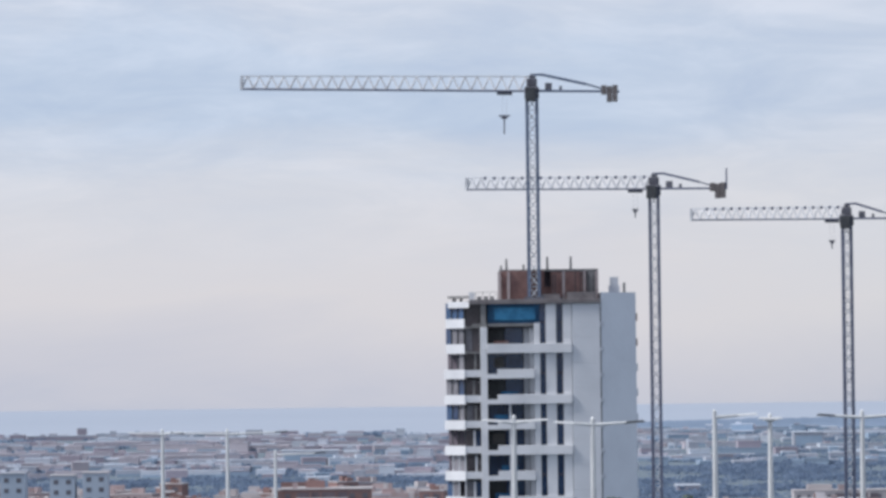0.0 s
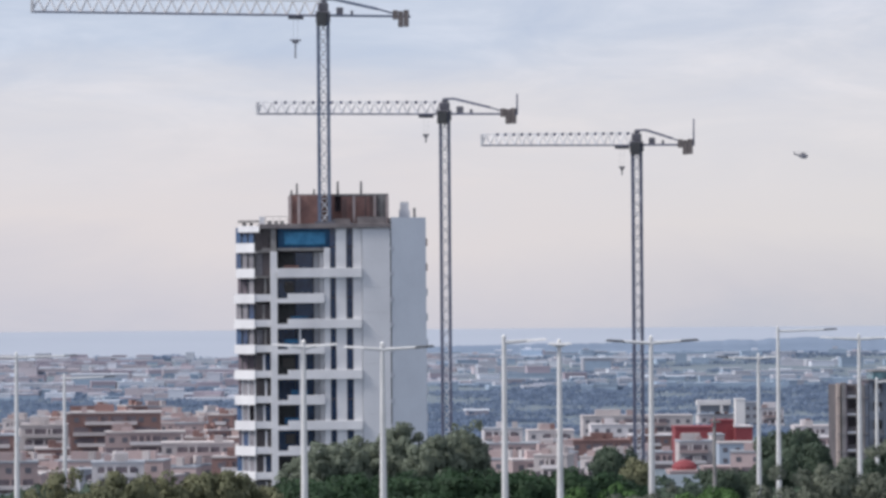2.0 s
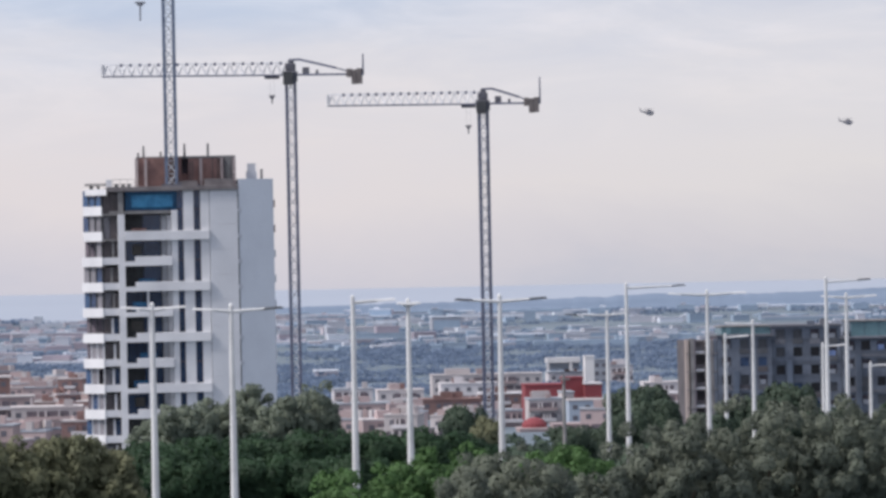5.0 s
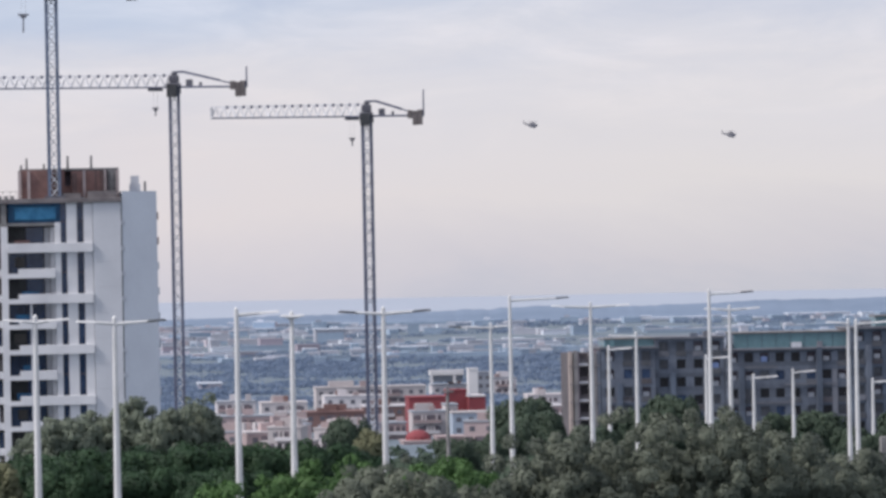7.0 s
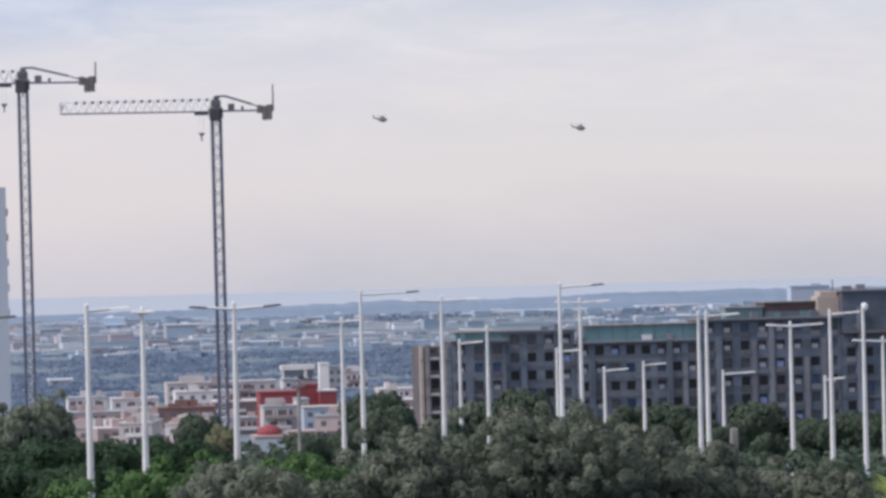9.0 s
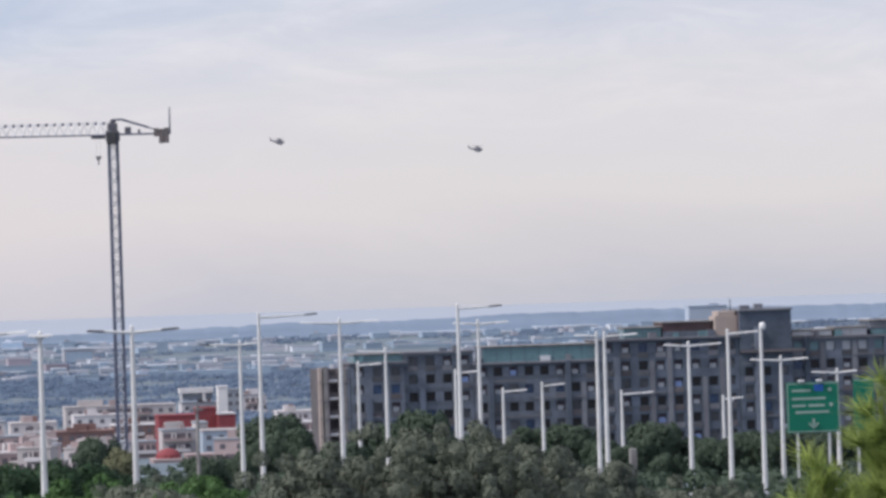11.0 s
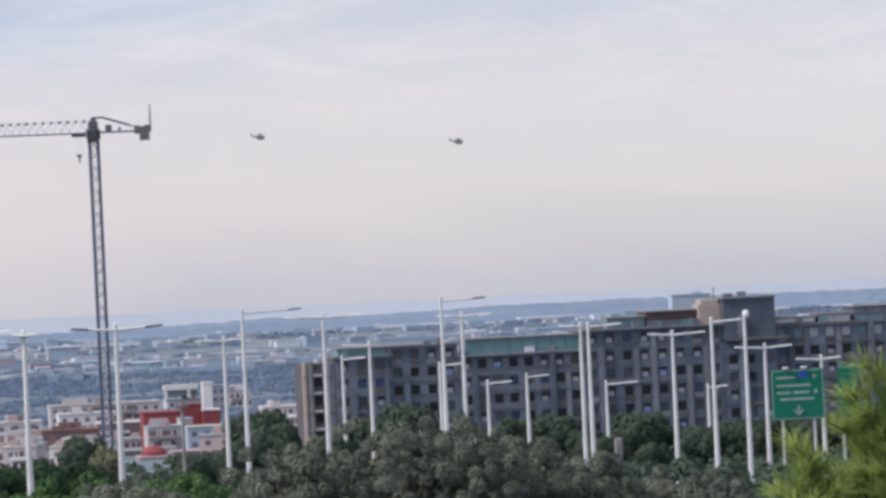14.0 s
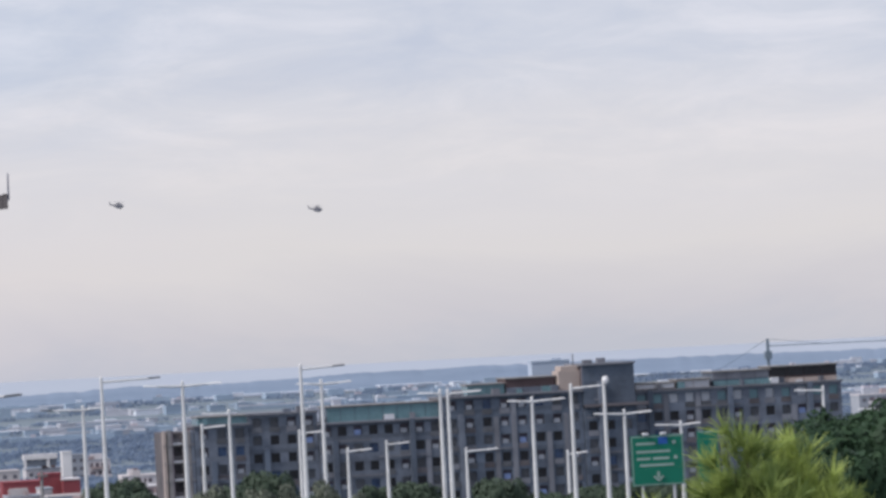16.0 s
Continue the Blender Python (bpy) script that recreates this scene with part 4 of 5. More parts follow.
def tree(name, label, x, y, top, width, material, leaf=0.2, clump=0.7, count=90, cover=0.8, seed=1, trunk=0.25, category="tree", low=0.25, dep=1.0):
    """A tree on the ground at x, y whose crown reaches up to the height top."""
    rs = np.random.default_rng(seed)
    g = ground_z(x, y) - 0.15
    H = top - g
    e = thing(name, label, category, (x, y, g))
    z0 = H * low
    clumps = crown_clumps(rs, width, H - z0, z0, count, clump, dep=dep)
    bm = bmesh.new()
    r = 0.03 * H * trunk / 0.25
    lean = rs.uniform(-0.3, 0.3)
    fork = (lean, 0, z0 + 0.25 * (H - z0))
    bar_into(bm, (0, 0, 0), fork, r, 8, r * 0.6)
    part("trunk", bm, M_BARK, e)
    for i in range(5):
        a = clumps[int(rs.integers(len(clumps)))]
        bm = bmesh.new()
        mid = ((fork[0] + a[0]) / 2, (fork[1] + a[1]) / 2, (fork[2] + a[2]) / 2 + 0.2)
        bar_into(bm, fork, mid, r * 0.5, 6, r * 0.3)
        bar_into(bm, mid, a[:3], r * 0.3, 5, r * 0.12)
        part("limb", bm, M_BARK, e)
    v, f, q = leaf_cloud(rs, clumps, leaf, cover)
    mid = np.array((0, 0, z0 + 0.42 * (H - z0)))
    heart = [(*(mid + (np.array(c[:3]) - mid) * 0.62), c[3] * 1.6) for c in clumps[::5]]
    v2, f2, q2 = leaf_cloud(rs, heart, leaf * 1.8, 0.7)
    v, f, q = np.concatenate([v, v2]), np.concatenate([f, f2 + len(v)]), np.concatenate([q, q2])
    v[:, 0] *= width / (v[:, 0].max() - v[:, 0].min())
    v[:, 2] = z0 + (v[:, 2] - z0) * (H - z0) / (v[:, 2].max() - z0)
    out = v - mid
    q = q + 0.5 * out / np.linalg.norm(out, axis=1)[:, None]
    c = new("crown", raw_mesh("crown", v, f, material, q))
    c.parent = e
    TREE_H[e.name] = float(v[:, 2].max())
    return e


def tree_again(src, x, y, top, width_scale, rz):
    """A copy of a tree at another place, scaled to reach the height top."""
    g = ground_z(x, y) - 0.15
    k = (top - g) / TREE_H[src.name]
    o = copy_thing(src, pose(x, y, g, 0, 0, rz))
    o.scale = (k * width_scale, k * width_scale, k)
    return o


G_OLIVE = "broad grey-green evergreen tree with a dense lumpy crown"
G_PINE = "dark green umbrella pine with a dense rounded crown"
G_POP = "dull grey-green leafy tree below the tower"
# big grey-green trees in the middle ground
OLIVES = [(27.35, 37.76, 200, 12.5), (23.46, 37.16, 197, 6.2), (32.3, 36.95, 203, 8.4), (35.40, 35.8, 205, 4.4), (40.16, 34.83, 208, 5.2),
          (41.15, 34.79, 204, 3.4), (16.17, 36.51, 190, 5.4), (19.44, 35.2, 195, 4.4), (14.44, 35.75, 188, 3.2), (37.9, 34.5, 207, 4.4)]
for i, (x, z, y, w) in enumerate(OLIVES):
    tree("evergreen_tree", G_OLIVE, x, y, z, w, L_OLIVE, 0.09, 0.34, int(24 * w), 1.0, 11 + i, low=0.1)
# fresh green shrubs before the pines
for i, (x, z, w) in enumerate([(18.16, 35.00, 8.0), (15.45, 34.95, 7.5), (12.91, 34.30, 7.0), (22.74, 34.44, 6.0), (21.29, 34.87, 6.0)]):
    tree("shrub", "fresh green leafy shrub on the slope", x, 230 - 2 * (i % 3), z, w, L_LIGHT, 0.13, 0.42, 110, 0.8, 30 + i, category="shrub", low=0.12)
# dark pines
pine = tree("pine_tree", G_PINE, 18.02, 300, 33.26, 8.5, L_PINE, 0.2, 0.7, 130, 0.85, 41, low=0.2)
pine_b = tree("pine_tree", G_PINE, 12.52, 297, 33.35, 8.0, L_PINE, 0.2, 0.75, 120, 0.85, 42, low=0.2)
for i, (x, z, y, w) in enumerate([(15.44, 33.05, 302, 1.0), (9.94, 33.04, 299, 1.0), (7.20, 33.18, 296, 1.0), (4.51, 33.02, 293, 1.0),
                                  (2.24, 32.50, 296, 0.9), (20.91, 32.55, 303, 1.0), (23.44, 32.08, 305, 0.9), (5.54, 32.73, 280, 0.9),
                                  (10.29, 32.54, 282, 1.0), (13.66, 32.55, 280, 0.9)]):
    tree_again(pine if i % 2 else pine_b, x, y, z, w, 40 + 73 * i)
# ochre-green trees below the town
for i, (x, z, w) in enumerate([(-5.90, 34.59, 5.5), (-3.16, 34.56, 5.5), (-0.67, 34.45, 4.5), (-8.80, 34.78, 5.0), (-15.18, 34.28, 6.0), (1.41, 33.66, 4.5)]):
    tree("leafy_tree", "ochre-green leafy tree turning in autumn", x, 262 + 2 * (i % 3), z, w, L_OCHRE, 0.15, 0.42, 130, 0.8, 50 + i, low=0.15)
# dull trees at the foot of the tower
for i, (x, z, w) in enumerate([(18.06, 32.11, 8.0), (14.61, 31.93, 5.5), (20.74, 31.04, 5.0), (9.45, 30.35, 7.5), (6.16, 29.34, 6.0), (12.17, 30.67, 5.5)]):
    tree("leafy_tree", G_POP, x, 448 + 2 * (i % 3), z, w, L_POPLAR, 0.22, 0.55, 130, 0.8, 60 + i, low=0.12)
# dark trees before the long block and the town
wood = tree("pine_tree", "dark green tree standing before the buildings", 87.64, 470, 28.54, 6.5, L_WOOD, 0.25, 0.7, 100, 0.85, 71, low=0.12)
for i, (x, z, y, w) in enumerate([(65.6, 30.5, 470, 0.75), (62.7, 29.4, 468, 0.75), (79.62, 28.61, 472, 0.9), (76.15, 28.39, 474, 0.8), (81.77, 27.24, 466, 0.9),
                                  (91.12, 27.00, 470, 0.8), (97.10, 27.36, 470, 1.0), (102.44, 27.41, 472, 1.0), (62.02, 27.95, 560, 0.9), (59.31, 27.59, 520, 1.0), (53.61, 27.03, 500, 0.9),
                                  (40.32, 26.79, 540, 0.8), (40.27, 28.61, 420, 0.9), (43.51, 28.14, 424, 0.8), (61.82, 28.64, 480, 0.8), (71.87, 27.86, 478, 0.8),
                                  (90.67, 27.51, 440, 1.0), (100.90, 26.93, 440, 1.0),
                                  (63.14, 28.74, 440, 1.0), (67.52, 28.24, 436, 1.0), (71.33, 27.76, 432, 1.0), (79.72, 27.50, 440, 1.0), (82.11, 26.88, 434, 1.0), (87.01, 26.92, 436, 1.0),
                                  (90.77, 26.27, 430, 1.0), (52.91, 29.10, 430, 0.9), (47.64, 28.96, 410, 0.9), (91.02, 26.28, 430, 1.0), (94.42, 26.47, 425, 1.0), (100.20, 28.60, 420, 1.0),
                                  (87.24, 28.38, 428, 1.0), (90.33, 28.82, 426, 0.9), (93.90, 28.22, 430, 0.9), (95.36, 29.09, 424, 0.9), (86.19, 28.11, 434, 0.9)]):
    tree_again(wood, x, y, z, w, 31 * i)
tree("leafy_tree", "ochre-green leafy tree turning in autumn", 41.42, 520, 26.19, 4.0, L_OCHRE, 0.3, 0.7, 45, 0.8, 77, low=0.15)
# pines on the slope at the end of the pan
for i, (x, z, y, w) in enumerate([(62.75, 37.67, 250, 0.8), (65.96, 38.19, 252, 0.9), (69.17, 38.14, 255, 0.9), (61.58, 36.60, 240, 0.8), (64.40, 36.69, 242, 0.9),
                                  (80.34, 37.68, 300, 0.9)]):
    tree_again(pine if i % 2 else pine_b, x, y, z, w, 57 * i)


def undergrowth():
    """Low scrub that covers the slope and the verges of the road."""
    rs = np.random.default_rng(17)
    clumps = []
    for i in range(1700):
        y = rs.uniform(212, 500)
        x = rs.uniform(-0.07, 0.28) * y
        r = rs.uniform(0.7, 1.5)
        clumps.append((x, y, ground_z(x, y) + rs.uniform(0.2, 1.3), r))
    v, f, q = leaf_cloud(rs, clumps, 0.5, 0.75)
    clumps = []
    for i in range(1500):
        y = rs.uniform(500, 1280)
        x = rs.uniform(-0.11, 0.28) * y
        clumps.append((x, y, ground_z(x, y) + rs.uniform(-0.3, 0.8), rs.uniform(1.2, 2.6)))
    v2, f2, q2 = leaf_cloud(rs, clumps, 0.9, 0.75)
    v, f, q = np.concatenate([v, v2]), np.concatenate([f, f2 + len(v)]), np.concatenate([q, q2])
    o = new("undergrowth", raw_mesh("undergrowth", v, f, L_WOOD, q))
    tagged(o, "dark green scrub covering the slope below the road", "scrub", kind="stuff")


undergrowth()


def feathery_bush(x, y, top, width, seed, shoots=260):
    """A low young pine: shoots with sprays of long needles."""
    rs = np.random.default_rng(seed)
    g = ground_z(x, y) - 0.1
    H = top - g
    e = thing("young_pine", "bright yellow-green young pine with long feathery needles", "pine", (x, y, g))
    bm = bmesh.new()
    V, F, n0 = [], [], 0
    for i in range(shoots):
        a, q = rs.uniform(0, 2 * math.pi), rs.random() ** 0.6
        bx, by = math.cos(a) * q * width * 0.5, math.sin(a) * q * width * 0.4
        zt = H * (0.25 + 0.75 * math.sqrt(1 - 0.92 * q * q)) * (1 - 0.75 * rs.random() ** 1.4) * rs.choice((0.9, 1.0, 1.0, 1.06))
        d = np.array((bx * 2.4 / width + rs.normal() * 0.3, by * 1.6 / width + rs.normal() * 0.3, 1.0))
        d /= np.linalg.norm(d)
        ln = rs.uniform(0.35, 0.7)
        p0 = np.array((bx, by, zt)) - d * ln
        if i % 4 == 0:
            bar_into(bm, (bx * 0.25, by * 0.25, 0), p0, 0.03, 4, 0.012)
        n = 46
        t = (0.35 + 0.65 * rs.random(n) ** 0.6)[:, None]
        c = p0 + d * ln * t
        u = rs.normal(size=(n, 3))
        u -= (u @ d)[:, None] * d
        u /= np.linalg.norm(u, axis=1)[:, None]
        tip = c + (d * 0.9 + u * 0.7) * 0.40 * rs.uniform(0.75, 1.25, (n, 1)) - np.array((0, 0, 0.035))
        sd = np.cross(u, d) * 0.011
        V.append(np.stack([c - sd, c + sd, tip + sd * 0.3, tip - sd * 0.3], 1).reshape(-1, 3))
        F.append(n0 + np.arange(4 * n).reshape(-1, 4))
        n0 += 4 * n
    part("stem", bm, M_BARK, e)
    V = np.concatenate(V)
    V[:, 2] *= H / np.quantile(V[:, 2], 0.998)
    c = new("foliage", raw_mesh("foliage", V, np.concatenate(F), L_TUFT))
    c.parent = e
    return e


feathery_bush(18.97, 80, 42.05, 1.9, 5, 190)
feathery_bush(19.99, 81, 41.85, 1.7, 6, 150)
feathery_bush(20.64, 80.5, 41.30, 1.3, 9, 100)
feathery_bush(17.40, 79, 40.90, 1.5, 8, 120)
feathery_bush(19.25, 79.2, 41.17, 1.5, 12, 120)


# ---------- the town on the plain ----------
# House colours, cooled a little by haze painted into them.
M_TOWN = [mat("town_cream", (0.50, 0.47, 0.475), 0.85, (0.40, 0.37, 0.38), 0.1, 2, rand=0.15), mat("town_white", (0.60, 0.58, 0.60), 0.85, (0.48, 0.465, 0.485), 0.06, 2, rand=0.1),
          mat("town_brick", (0.25, 0.16, 0.15), 0.9, (0.18, 0.115, 0.11), 0.1, 2, rand=0.15), mat("town_pink", (0.41, 0.33, 0.33), 0.85, (0.31, 0.25, 0.255), 0.1, 2, rand=0.15),
          mat("town_grey", (0.34, 0.365, 0.41), 0.85, (0.26, 0.285, 0.33), 0.1, 2, rand=0.15), mat("town_red", (0.27, 0.065, 0.075), 0.8, (0.17, 0.045, 0.055), 0.15, 1.5)]
M_PANE = mat("town_window", (0.12, 0.12, 0.145), 0.3, (0.085, 0.085, 0.105), 0.3, 2, bump=0.0, spec=0.5)
# Brighter copy of town_white: the sun on these walls is in the colour.
M_BRIGHT = mat("sunlit_white_render", (0.70, 0.69, 0.69), 0.8, (0.56, 0.555, 0.565), 0.1, 2)
# Colour of shade, for flat strips where a recess would be dark.
M_LOGGIA = mat("loggia_shade_paint", (0.15, 0.13, 0.15), 0.9, (0.10, 0.09, 0.11), 0.2, 2)
M_PALEBLUE = mat("pale_blue_render", (0.36, 0.42, 0.50), 0.8, (0.30, 0.36, 0.44), 0.1, 2)


def town_house(w, d, h, wall, seed, label, name="town_building", at=(0, 0, 0), balconies=True, roof=None, glazed=True):
    """A flat-roofed block with parapet, window panes, balcony slabs and a stair head."""
    rng = random.Random(seed)
    e = thing(name, label, "building", at, group="town buildings")
    boxes("wall", wall, e, (-w / 2, w / 2, 0, d, 0, h))
    boxes("roof", roof or M_TOWN[rng.choice((0, 1, 4))], e, (-w / 2 - 0.2, w / 2 + 0.2, -0.2, d + 0.2, h, h + 0.45))
    if balconies:
        boxes("stair_head", wall, e, (-w / 2 + 1 + rng.random() * w * 0.4, -w / 2 + 4 + rng.random() * w * 0.4, 3, 6, h + 0.45, h + 2.4))
    for i in range(2 if balconies else 0):
        x, q = rng.uniform(-0.42, 0.3) * w, rng.uniform(1.2, 3.4)
        boxes("roof_room", M_TOWN[rng.choice((0, 2, 3, 3))], e, (x, x + q, 0.6 + 3 * i, 2.4 + 3 * i, h + 0.45, h + rng.uniform(1.2, 2.6)))
    n, rows = max(2, int(w / 3.4)), max(1, min(4, int(h / 3))) if glazed else 0
    pane = None
    for r in range(rows):
        z = h - 2.4 - 3.0 * r
        if z < 0.3:
            break
        for i in range(n):
            x = -w / 2 + (i + 0.5) * w / n
            if pane is None:
                pane = boxes("window", M_PANE, e, (-0.7, 0.7, -0.06, 0.05, 0, 1.3))
                pane.location = (x, 0, z)
            else:
                shared("window", pane, e, x, 0, z)
        if balconies and rng.random() < 0.85:
            a, c = rng.uniform(0, 0.4) * w, rng.uniform(0, 0.35) * w
            # flat strip on the wall, the recess's shade put into its colour
            boxes("loggia", M_LOGGIA, e, (-w / 2 + a, w / 2 - c, -0.12, -0.07, z + 0.2, z + 1.6), label="dark strip painted as the shade of a recess")
            boxes("balcony", M_TOWN[rng.choice((0, 1, 1, 3))], e, (-w / 2 + a - 0.2, w / 2 - c + 0.2, -1.2, -0.14, z - 0.75, z + 0.2))
            for i in range(1, 4):
                x = -w / 2 + a + (w - a - c) * i / 4 + rng.uniform(-0.8, 0.8)
                boxes("pier", wall, e, (x - 0.25, x + 0.25, -0.9, -0.14, z + 0.2, z + 1.6))
    return e


def place_house(x0, x1, z, y, wall, label, seed, d=12, balconies=True, roof=None, name="town_building", glazed=True):
    """A building between x0 and x1 whose roof is at z; it stands on the ground."""
    g = ground_z((x0 + x1) / 2, y) - 0.4
    return town_house(x1 - x0, d, z - g, wall, seed, label, name, ((x0 + x1) / 2, y, g), balconies, roof, glazed)


L_CREAM, L_WHITE, L_BRICK, L_PINK, L_GREY = "cream rendered flats with a flat roof", "white rendered building with pale balconies", "brown brick block of flats with balconies", "low house with pinkish render", "grey flat-roofed industrial building"
place_house(-45.51, -20.57, 9.17, 1400, M_TOWN[2], L_BRICK, 1)
place_house(-34.08, -13.35, 5.68, 1330, M_TOWN[3], L_PINK, 2)
place_house(-18.88, -0.60, 3.63, 1302, M_TOWN[0], L_CREAM, 3)
place_house(-58.05, -45.53, 6.65, 1372, M_TOWN[0], L_CREAM, 4)
place_house(-74.84, -58.40, 4.83, 1344, M_TOWN[2], L_BRICK, 5)
for i, (x, z) in enumerate([(-125.68, 12.88), (-111.26, 12.22), (-101.74, 12.92)]):
    place_house(x - 3.6, x + 3.6, z, 1470, M_PALEBLUE, "slim pale blue block of flats", 10 + i, 10, False)
place_house(-50.42, -22.61, 6.18, 1512, M_TOWN[2], L_BRICK, 15)
# right of the tower: rows of pale houses, the red hall and the white building behind it
place_house(81.00, 93.94, -3.43, 1652, M_TOWN[1], L_WHITE, 20)
place_house(92.99, 107.78, -2.90, 1610, M_TOWN[0], L_CREAM, 21)
place_house(119.21, 157.21, -1.78, 1736, M_TOWN[0], L_CREAM, 22)
place_house(118.15, 137.00, -3.19, 1680, M_TOWN[1], L_WHITE, 23)
place_house(100.30, 118.11, -3.10, 1512, M_TOWN[2], L_BRICK, 24, roof=M_TOWN[2])
place_house(123.61, 136.94, -3.86, 1582, M_TOWN[2], L_BRICK, 25)
place_house(166.96, 182.32, -3.82, 1820, M_TOWN[1], "tall white building with a framed roof terrace", 26)
place_house(178.9, 182.3, 2.0, 1806, M_BRIGHT, "slim white rendered stair tower", 27, 6, False, M_BRIGHT, glazed=False)
place_house(129.2, 140.40, 1.4, 1484, M_TOWN[5], "bright red hall with a red roof", 28, balconies=False, roof=M_TOWN[5], glazed=False)
place_house(126.3, 136.2, -1.4, 1440, M_TOWN[0], L_CREAM, 29)
place_house(136.9, 140.31, 0.1, 1450, M_TOWN[0], L_CREAM, 42, balconies=False)
place_house(136.4, 147.0, -1.5, 1425, M_PALEBLUE, "low blue-grey building with a row of windows", 43, balconies=False)
place_house(148.5, 153.6, 1.0, 1500, M_TOWN[5], "low red wing of the hall", 44, balconies=False, roof=M_TOWN[1], glazed=False)
place_house(142.5, 148.4, 2.7, 1505, M_TOWN[5], "red upper hall behind a parapet", 30, 8, False, M_TOWN[5], glazed=False)
place_house(114.60, 122.70, -5.95, 1334, M_TOWN[3], L_PINK, 31, balconies=False, roof=M_TOWN[3])
place_house(125.15, 138.54, -5.6, 1351, M_TOWN[3], L_PINK, 33, balconies=False, roof=M_TOWN[3])
place_house(110.87, 121.09, -3.05, 1400, M_TOWN[3], L_PINK, 34)
place_house(71.28, 87.57, -2.08, 1456, M_TOWN[3], L_PINK, 35)
place_house(86.73, 96.42, -2.89, 1442, M_TOWN[0], L_CREAM, 36)
place_house(184.78, 189.95, 0.08, 1834, M_TOWN[4], "plain dark grey slab block", 37, 8, False)
place_house(191.34, 200.71, -2.47, 1848, M_TOWN[1], L_WHITE, 38)
place_house(186.12, 200.34, -4.25, 1680, M_TOWN[1], L_WHITE, 39)
place_house(174.70, 191.05, -5.79, 1610, M_TOWN[3], L_PINK, 40)
place_house(458.31, 469.70, 7.59, 1750, M_TOWN[4], L_GREY, 41)


def red_dome():
    x, z = 119.01, -5.77
    e = thing("domed_roof", "round red tent-like roof over a low pink house", "roof", (x, 1340, z))
    bm = bmesh.new()
    for a, b, r0, r1 in ((0, 1.2, 3.3, 3.35), (1.2, 2.1, 3.35, 2.7), (2.1, 2.7, 2.7, 1.5), (2.7, 2.95, 1.5, 0.3)):
        bar_into(bm, (0, 0, a), (0, 0, b), r0, 16, r1)
    part("shell", bm, M_TOWN[5], e)


def white_frame():
    """The open white roof frame of the tall white building: posts and a thick slab over a terrace greyed as shade."""
    x0, x1, z = 166.36, 182.32, -2.95
    e = thing("roof_frame", "white open frame over a grey roof terrace", "roof frame", (x0, 1817, z))
    W = x1 - x0
    boxes("slab", M_BRIGHT, e, (-0.3, W - 4.0, -0.6, 5, 2.9, 4.7))
    for x in (-0.3, W * 0.5):
        boxes("post", M_BRIGHT, e, (x, x + 1.0, -0.5, 0.2, 0, 2.9))
    # the slab's shade is put in as a grey wall under it
    boxes("terrace_wall", M_TOWN[4], e, (0.4, W - 4.2, 1.5, 4.8, 0.46, 2.9), label="wall coloured grey as the shade under the slab")


white_frame()
red_dome()
# further houses, copied from a few patterns
rng = random.Random(21)
patterns = []
for i in range(9):
    w = rng.uniform(7, 15)
    patterns.append(town_house(w, 9, rng.uniform(5, 9.5), M_TOWN[(0, 1, 2, 3, 1, 0, 4, 3, 2)[i]], 100 + i, (L_CREAM, L_WHITE, L_BRICK, L_PINK, L_WHITE, L_CREAM, L_GREY, L_PINK, L_BRICK)[i], at=(0, 0, -60)))
spots = [(rng.uniform(-0.105, 0.02), rng.uniform(1300, 1950)) for _ in range(190)]
spots += [(rng.uniform(-0.105, 0.02), rng.uniform(1170, 1310)) for _ in range(45)] + [(rng.uniform(0.045, 0.125), rng.uniform(1240, 1400)) for _ in range(20)]
spots = [q for q in spots if not 0.08 < q[0] < 0.10 or q[1] > 1420]
for i, (u, y) in enumerate(sorted(spots, key=lambda s: s[1])):
    x = u * y
    p = patterns[rng.choice((0, 2, 2, 3, 3, 5, 7, 7, 8) if u < 0.03 else (0, 1, 3, 4, 5, 7))]
    g = ground_z(x, y) - 0.4
    if i < 9:
        patterns[i].matrix_basis = pose(x, y, g, 0, 0, rng.uniform(-20, 20))
    else:
        copy_thing(p, pose(x, y, g - rng.uniform(0, 3), 0, 0, rng.uniform(-25, 25)))


# Distance haze is painted in: wall and roof tones paled and pulled to blue.
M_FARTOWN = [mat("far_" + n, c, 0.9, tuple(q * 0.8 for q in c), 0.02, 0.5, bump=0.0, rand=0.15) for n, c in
             (("hazed_sand_walls", (0.43, 0.455, 0.52)), ("hazed_white_walls", (0.57, 0.615, 0.69)), ("hazed_tile_roofs", (0.38, 0.345, 0.40)), ("hazed_rose_walls", (0.47, 0.44, 0.485)), ("hazed_slate_walls", (0.30, 0.385, 0.49)))]


# long sheds and blocks that stand out on the plain: from x, to x, roof height, distance, tone
SHEDS = [(139, 147, -2.2, 2450, 1), (184, 200, 5.1, 2675, 0), (252, 311, 2.4, 3015, 1), (207, 229, -2.0, 2510, 1), (119, 141, 0.7, 2725, 0), (103, 116, -3.6, 2410, 4), (200, 225, -1.9, 2505, 1), (-78, -58, -1.7, 2460, 1), (-22, -18, 0.9, 2495, 4), (407, 478, 1.4, 3120, 1), (375, 404, 0.5, 2805, 4), (-79, -52, 2.2, 2450, 1), (33, 63, -1.9, 2560, 0), (90, 99, -4.9, 1975, 3), (-81, -49, 2.4, 2990, 1), (164, 181, 1.7, 2970, 1), (-83, -45, -1.0, 2615, 3), (510, 549, 2.2, 3120, 1)]


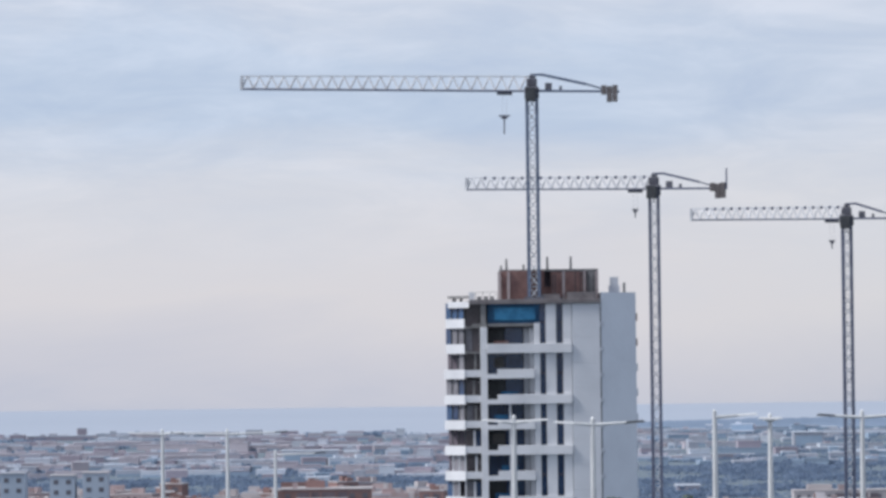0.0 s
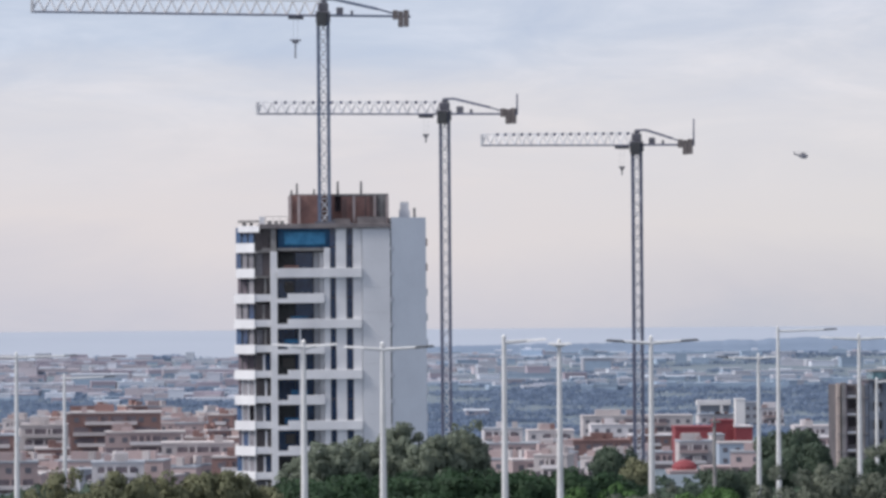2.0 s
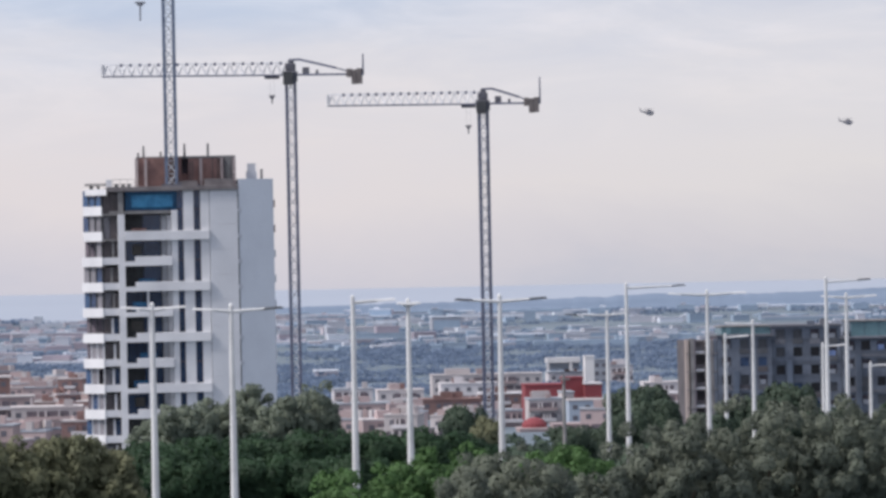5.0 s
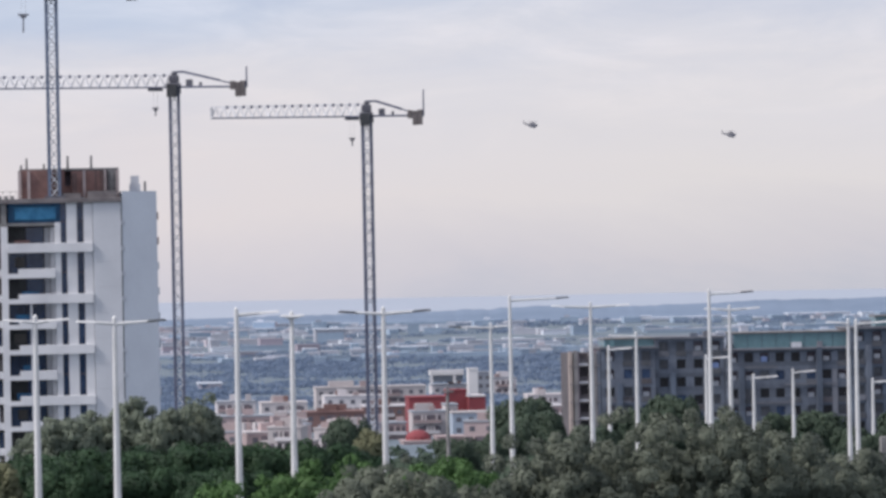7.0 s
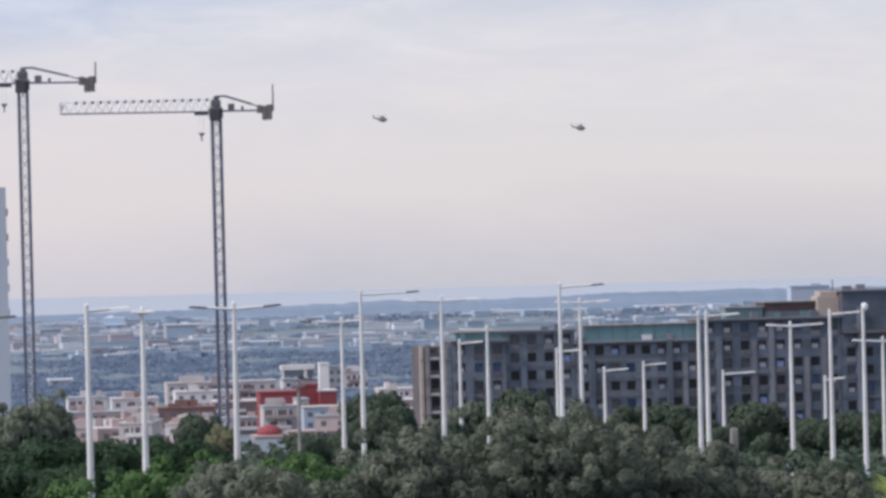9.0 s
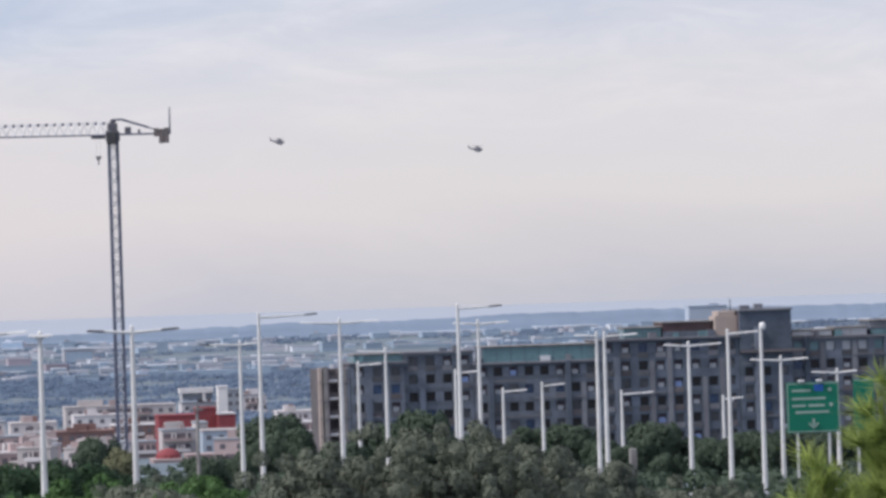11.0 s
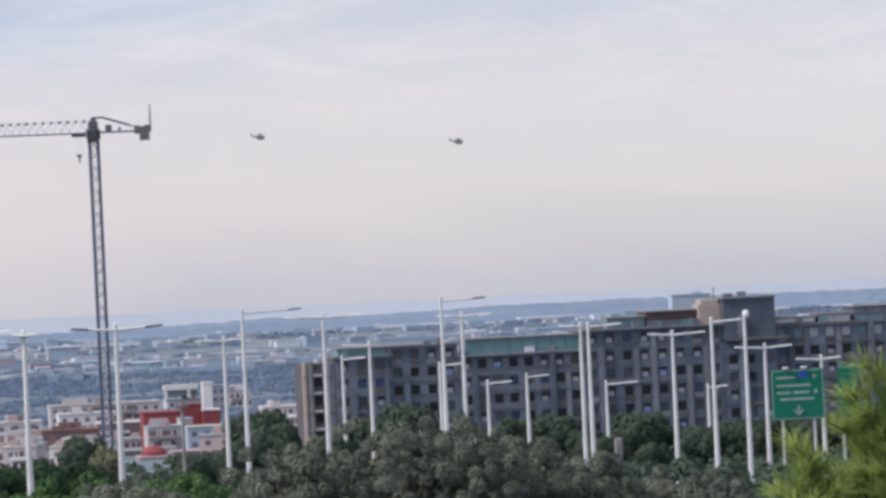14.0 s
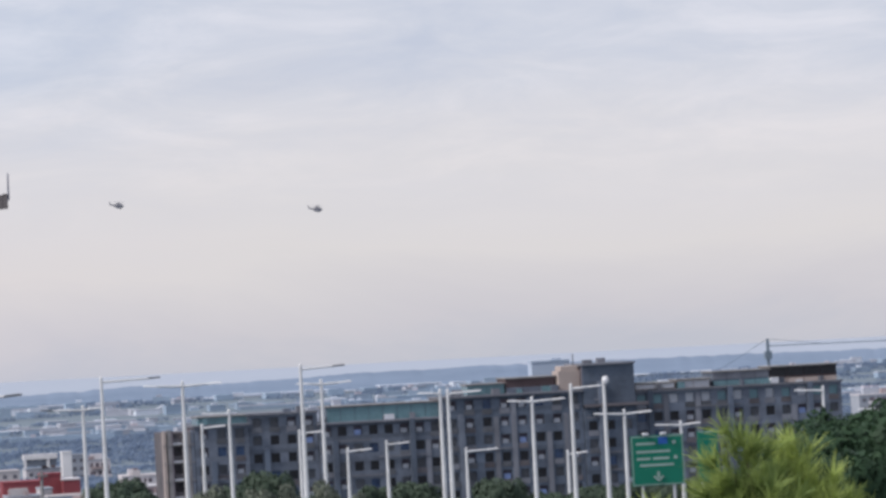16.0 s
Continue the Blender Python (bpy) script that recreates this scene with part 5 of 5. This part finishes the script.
def far_town():
    """Hundreds of distant roofs and sheds, too small to pick apart, in loose streets across the plain."""
    rng = random.Random(8)
    groups = {k: bmesh.new() for k in range(5)}
    for i in range(300):
        u0 = rng.uniform(-0.13, 0.30)
        y0 = rng.uniform(2330 if u0 > 0.04 else 2200, 3060)
        if u0 > 0.03 and rng.random() < (0.62 if u0 > 0.115 else 0.48):
            continue
        x = u0 * y0
        tone = rng.choice((0, 4, 1, 4, 4, 0) if u0 > 0.03 else (0, 2, 3, 3, 2, 1))
        for j in range(rng.randint(2, 8)):  # one street: neighbours side by side
            w, d = rng.uniform(4, 13), rng.uniform(6, 12)
            h = rng.uniform(2.0, 3.8) if rng.random() < 0.9 else rng.uniform(4, 6.5)
            if rng.random() < 0.1:
                w, h = rng.uniform(25, 55), rng.uniform(2.2, 3.6)
            y = y0 + rng.uniform(-14, 14)
            m = pose(x + w / 2, y, ground_z(x, y) - 0.5, 0, 0, rng.uniform(-8, 8))
            x += w + rng.choice((0.3, 1.0, 6.0, 15.0))
            k = tone if rng.random() < 0.65 else rng.choice((0, 1, 3, 4) if u0 < 0.03 else (0, 1, 4, 4))
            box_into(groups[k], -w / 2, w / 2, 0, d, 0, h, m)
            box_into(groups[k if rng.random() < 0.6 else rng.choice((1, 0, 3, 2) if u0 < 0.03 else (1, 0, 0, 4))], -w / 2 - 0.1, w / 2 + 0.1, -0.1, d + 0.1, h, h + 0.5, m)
            if rng.random() < 0.6:  # slate strip put on as the shade of ground floors and openings
                box_into(groups[4], -w / 2 + 0.6, w / 2 - 0.6, -0.12, 0.1, 0.5, min(h - 0.7, 2.0), m)
            if w > 7 and rng.random() < 0.35:
                box_into(groups[rng.choice((0, 1, 3))], -w * 0.3, -w * 0.3 + rng.uniform(2, 4), 1, 4, h + 0.4, h + rng.uniform(1.2, 2.0), m)
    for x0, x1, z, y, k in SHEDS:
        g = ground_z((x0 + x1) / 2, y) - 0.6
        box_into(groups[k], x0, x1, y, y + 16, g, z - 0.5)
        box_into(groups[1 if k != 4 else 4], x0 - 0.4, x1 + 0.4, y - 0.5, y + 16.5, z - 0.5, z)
        # the same painted shade strip along the front of each shed
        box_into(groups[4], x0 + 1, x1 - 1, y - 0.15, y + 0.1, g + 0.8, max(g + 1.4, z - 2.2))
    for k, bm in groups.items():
        tagged(part("distant_buildings", bm, M_FARTOWN[k]), "distant roofs and walls of the town, haze in their pale colours", "buildings", kind="stuff")


far_town()


def far_woods():
    """Far tree crowns, thousands of them, in long belts across the plain."""
    rs = np.random.default_rng(3)
    clumps = []
    for i in range(3500):
        u = rs.uniform(-0.13, 0.31)
        y = rs.uniform(1720, 2420) if rs.random() < 0.55 else rs.uniform(1760, 3150)
        if noise.noise(Vector((u * 20, y / 80, 1))) > 0.28:
            continue
        x, r = u * y, rs.uniform(1.0, 2.4)
        for j in range(rs.integers(2, 7)):  # a belt of neighbouring crowns
            q = r * rs.uniform(0.7, 1.25)
            yy = y + rs.uniform(-5, 5)
            clumps.append((x, yy, ground_z(x, yy) + rs.uniform(0.0, 0.5) * q, q))
            x += q * rs.uniform(1.5, 3.2)
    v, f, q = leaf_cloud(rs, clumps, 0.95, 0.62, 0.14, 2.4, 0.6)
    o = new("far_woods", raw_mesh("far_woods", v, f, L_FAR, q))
    tagged(o, "distant woods and orchards on the plain, haze blue in their colour", "woods", kind="stuff")


far_woods()


def headland():
    """A low wooded ridge behind the plain, seen against the sea."""
    us = np.linspace(-0.16, 0.40, 900)
    y0, V, F = 3150.0, [], []
    for i, u in enumerate(us):
        h = float(np.interp(u, (-0.10, -0.06, -0.01, 0.05, 0.09, 0.115, 0.134, 0.158, 0.19, 0.225, 0.26), (-0.2, -0.2, -0.6, 4.4, 5.6, 7.9, 6.4, 8.6, 8.9, 7.8, 6.3)))
        h += 0.7 * noise.noise(Vector((u * 90, 1, 5))) + 0.7 * noise.noise(Vector((u * 420, 2, 5))) + 0.4 * noise.noise(Vector((u * 1100, 3, 5)))
        for k, (dy, q) in enumerate(((0, 0.0), (60, 0.55), (160, 1.0), (280, 0.7), (420, 0.0))):
            V.append((u * (y0 + dy), y0 + dy, -1.0 + (h + 1.0) * q + 0.5 * noise.noise(Vector((u * 200, k, 0)))))
    for i in range(len(us) - 1):
        for k in range(4):
            a = i * 5 + k
            F.append((a, a + 5, a + 6, a + 1))
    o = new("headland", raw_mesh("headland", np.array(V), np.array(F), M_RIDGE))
    tagged(o, "low wooded headland along the shore, haze blue in its colour", "headland", kind="structure")


# Blue of the ridge is distance haze put into the base colour.
M_RIDGE = mat("hazed_wooded_ridge", (0.165, 0.22, 0.305), 0.95, (0.125, 0.175, 0.25), 0.01, 0.12, bump=0.0)
headland()


# Steel tone carries the haze in front of the far crane.
M_CRHAZE = mat("haze_tinted_steel", (0.16, 0.205, 0.25), 0.6, (0.12, 0.155, 0.19), 0.5, 4, bump=0.0)


def far_crane():
    x, z = 389.48, 30.76
    g = ground_z(x, 1600)
    e = thing("tower_crane", "distant small tower crane over the roofs, haze in its colour", "tower crane", (x, 1600, g), group="tower cranes")
    bm = bmesh.new()
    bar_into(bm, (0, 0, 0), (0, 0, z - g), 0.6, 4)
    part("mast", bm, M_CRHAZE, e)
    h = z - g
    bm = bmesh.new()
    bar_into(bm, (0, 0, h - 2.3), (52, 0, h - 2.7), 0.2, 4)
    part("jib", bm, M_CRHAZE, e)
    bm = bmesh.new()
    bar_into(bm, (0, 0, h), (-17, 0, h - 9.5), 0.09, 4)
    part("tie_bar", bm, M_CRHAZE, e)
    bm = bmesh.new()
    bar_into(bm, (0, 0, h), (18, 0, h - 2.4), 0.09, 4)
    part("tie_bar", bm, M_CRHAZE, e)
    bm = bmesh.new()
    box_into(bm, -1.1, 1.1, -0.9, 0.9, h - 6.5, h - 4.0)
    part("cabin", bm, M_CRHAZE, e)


far_crane()


# Wall colour is faded towards the sea by painted haze.
M_HAZY = mat("haze_tinted_walls", (0.37, 0.43, 0.52), 0.9, (0.34, 0.395, 0.48), 0.02, 0.3, bump=0.0)


def skyline_block():
    """A pale long block on the headland, the haze of distance put into its colour."""
    x0, x1, y, z = 599, 623, 3080, 12.5
    g = ground_z(x0, y) - 1
    e = thing("skyline_building", "pale long building on the distant headland, haze in its colour", "building", (x0, y, g))
    W, H = x1 - x0, z - g
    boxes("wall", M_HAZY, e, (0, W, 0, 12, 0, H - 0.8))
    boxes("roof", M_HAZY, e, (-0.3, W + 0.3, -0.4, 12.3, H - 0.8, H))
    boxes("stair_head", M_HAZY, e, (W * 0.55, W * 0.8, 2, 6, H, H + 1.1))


skyline_block()


def tower_ledge():
    """The dark canopy that juts out round the tall blank block."""
    x0, x1, z = 171.82, 182.94, 27.05
    e = thing("canopy", "thin dark concrete canopy round the blank block", "canopy", (x0, BY - 0.41, z))
    boxes("slab", M_BLACKPANE, e, (0, x1 - x0, -1.1, -0.003, 0, 0.5), bevel=0.03)
    boxes("fascia", M_SPANDREL, e, (0, x1 - x0, -1.15, -1.105, 0.1, 0.6))


tower_ledge()
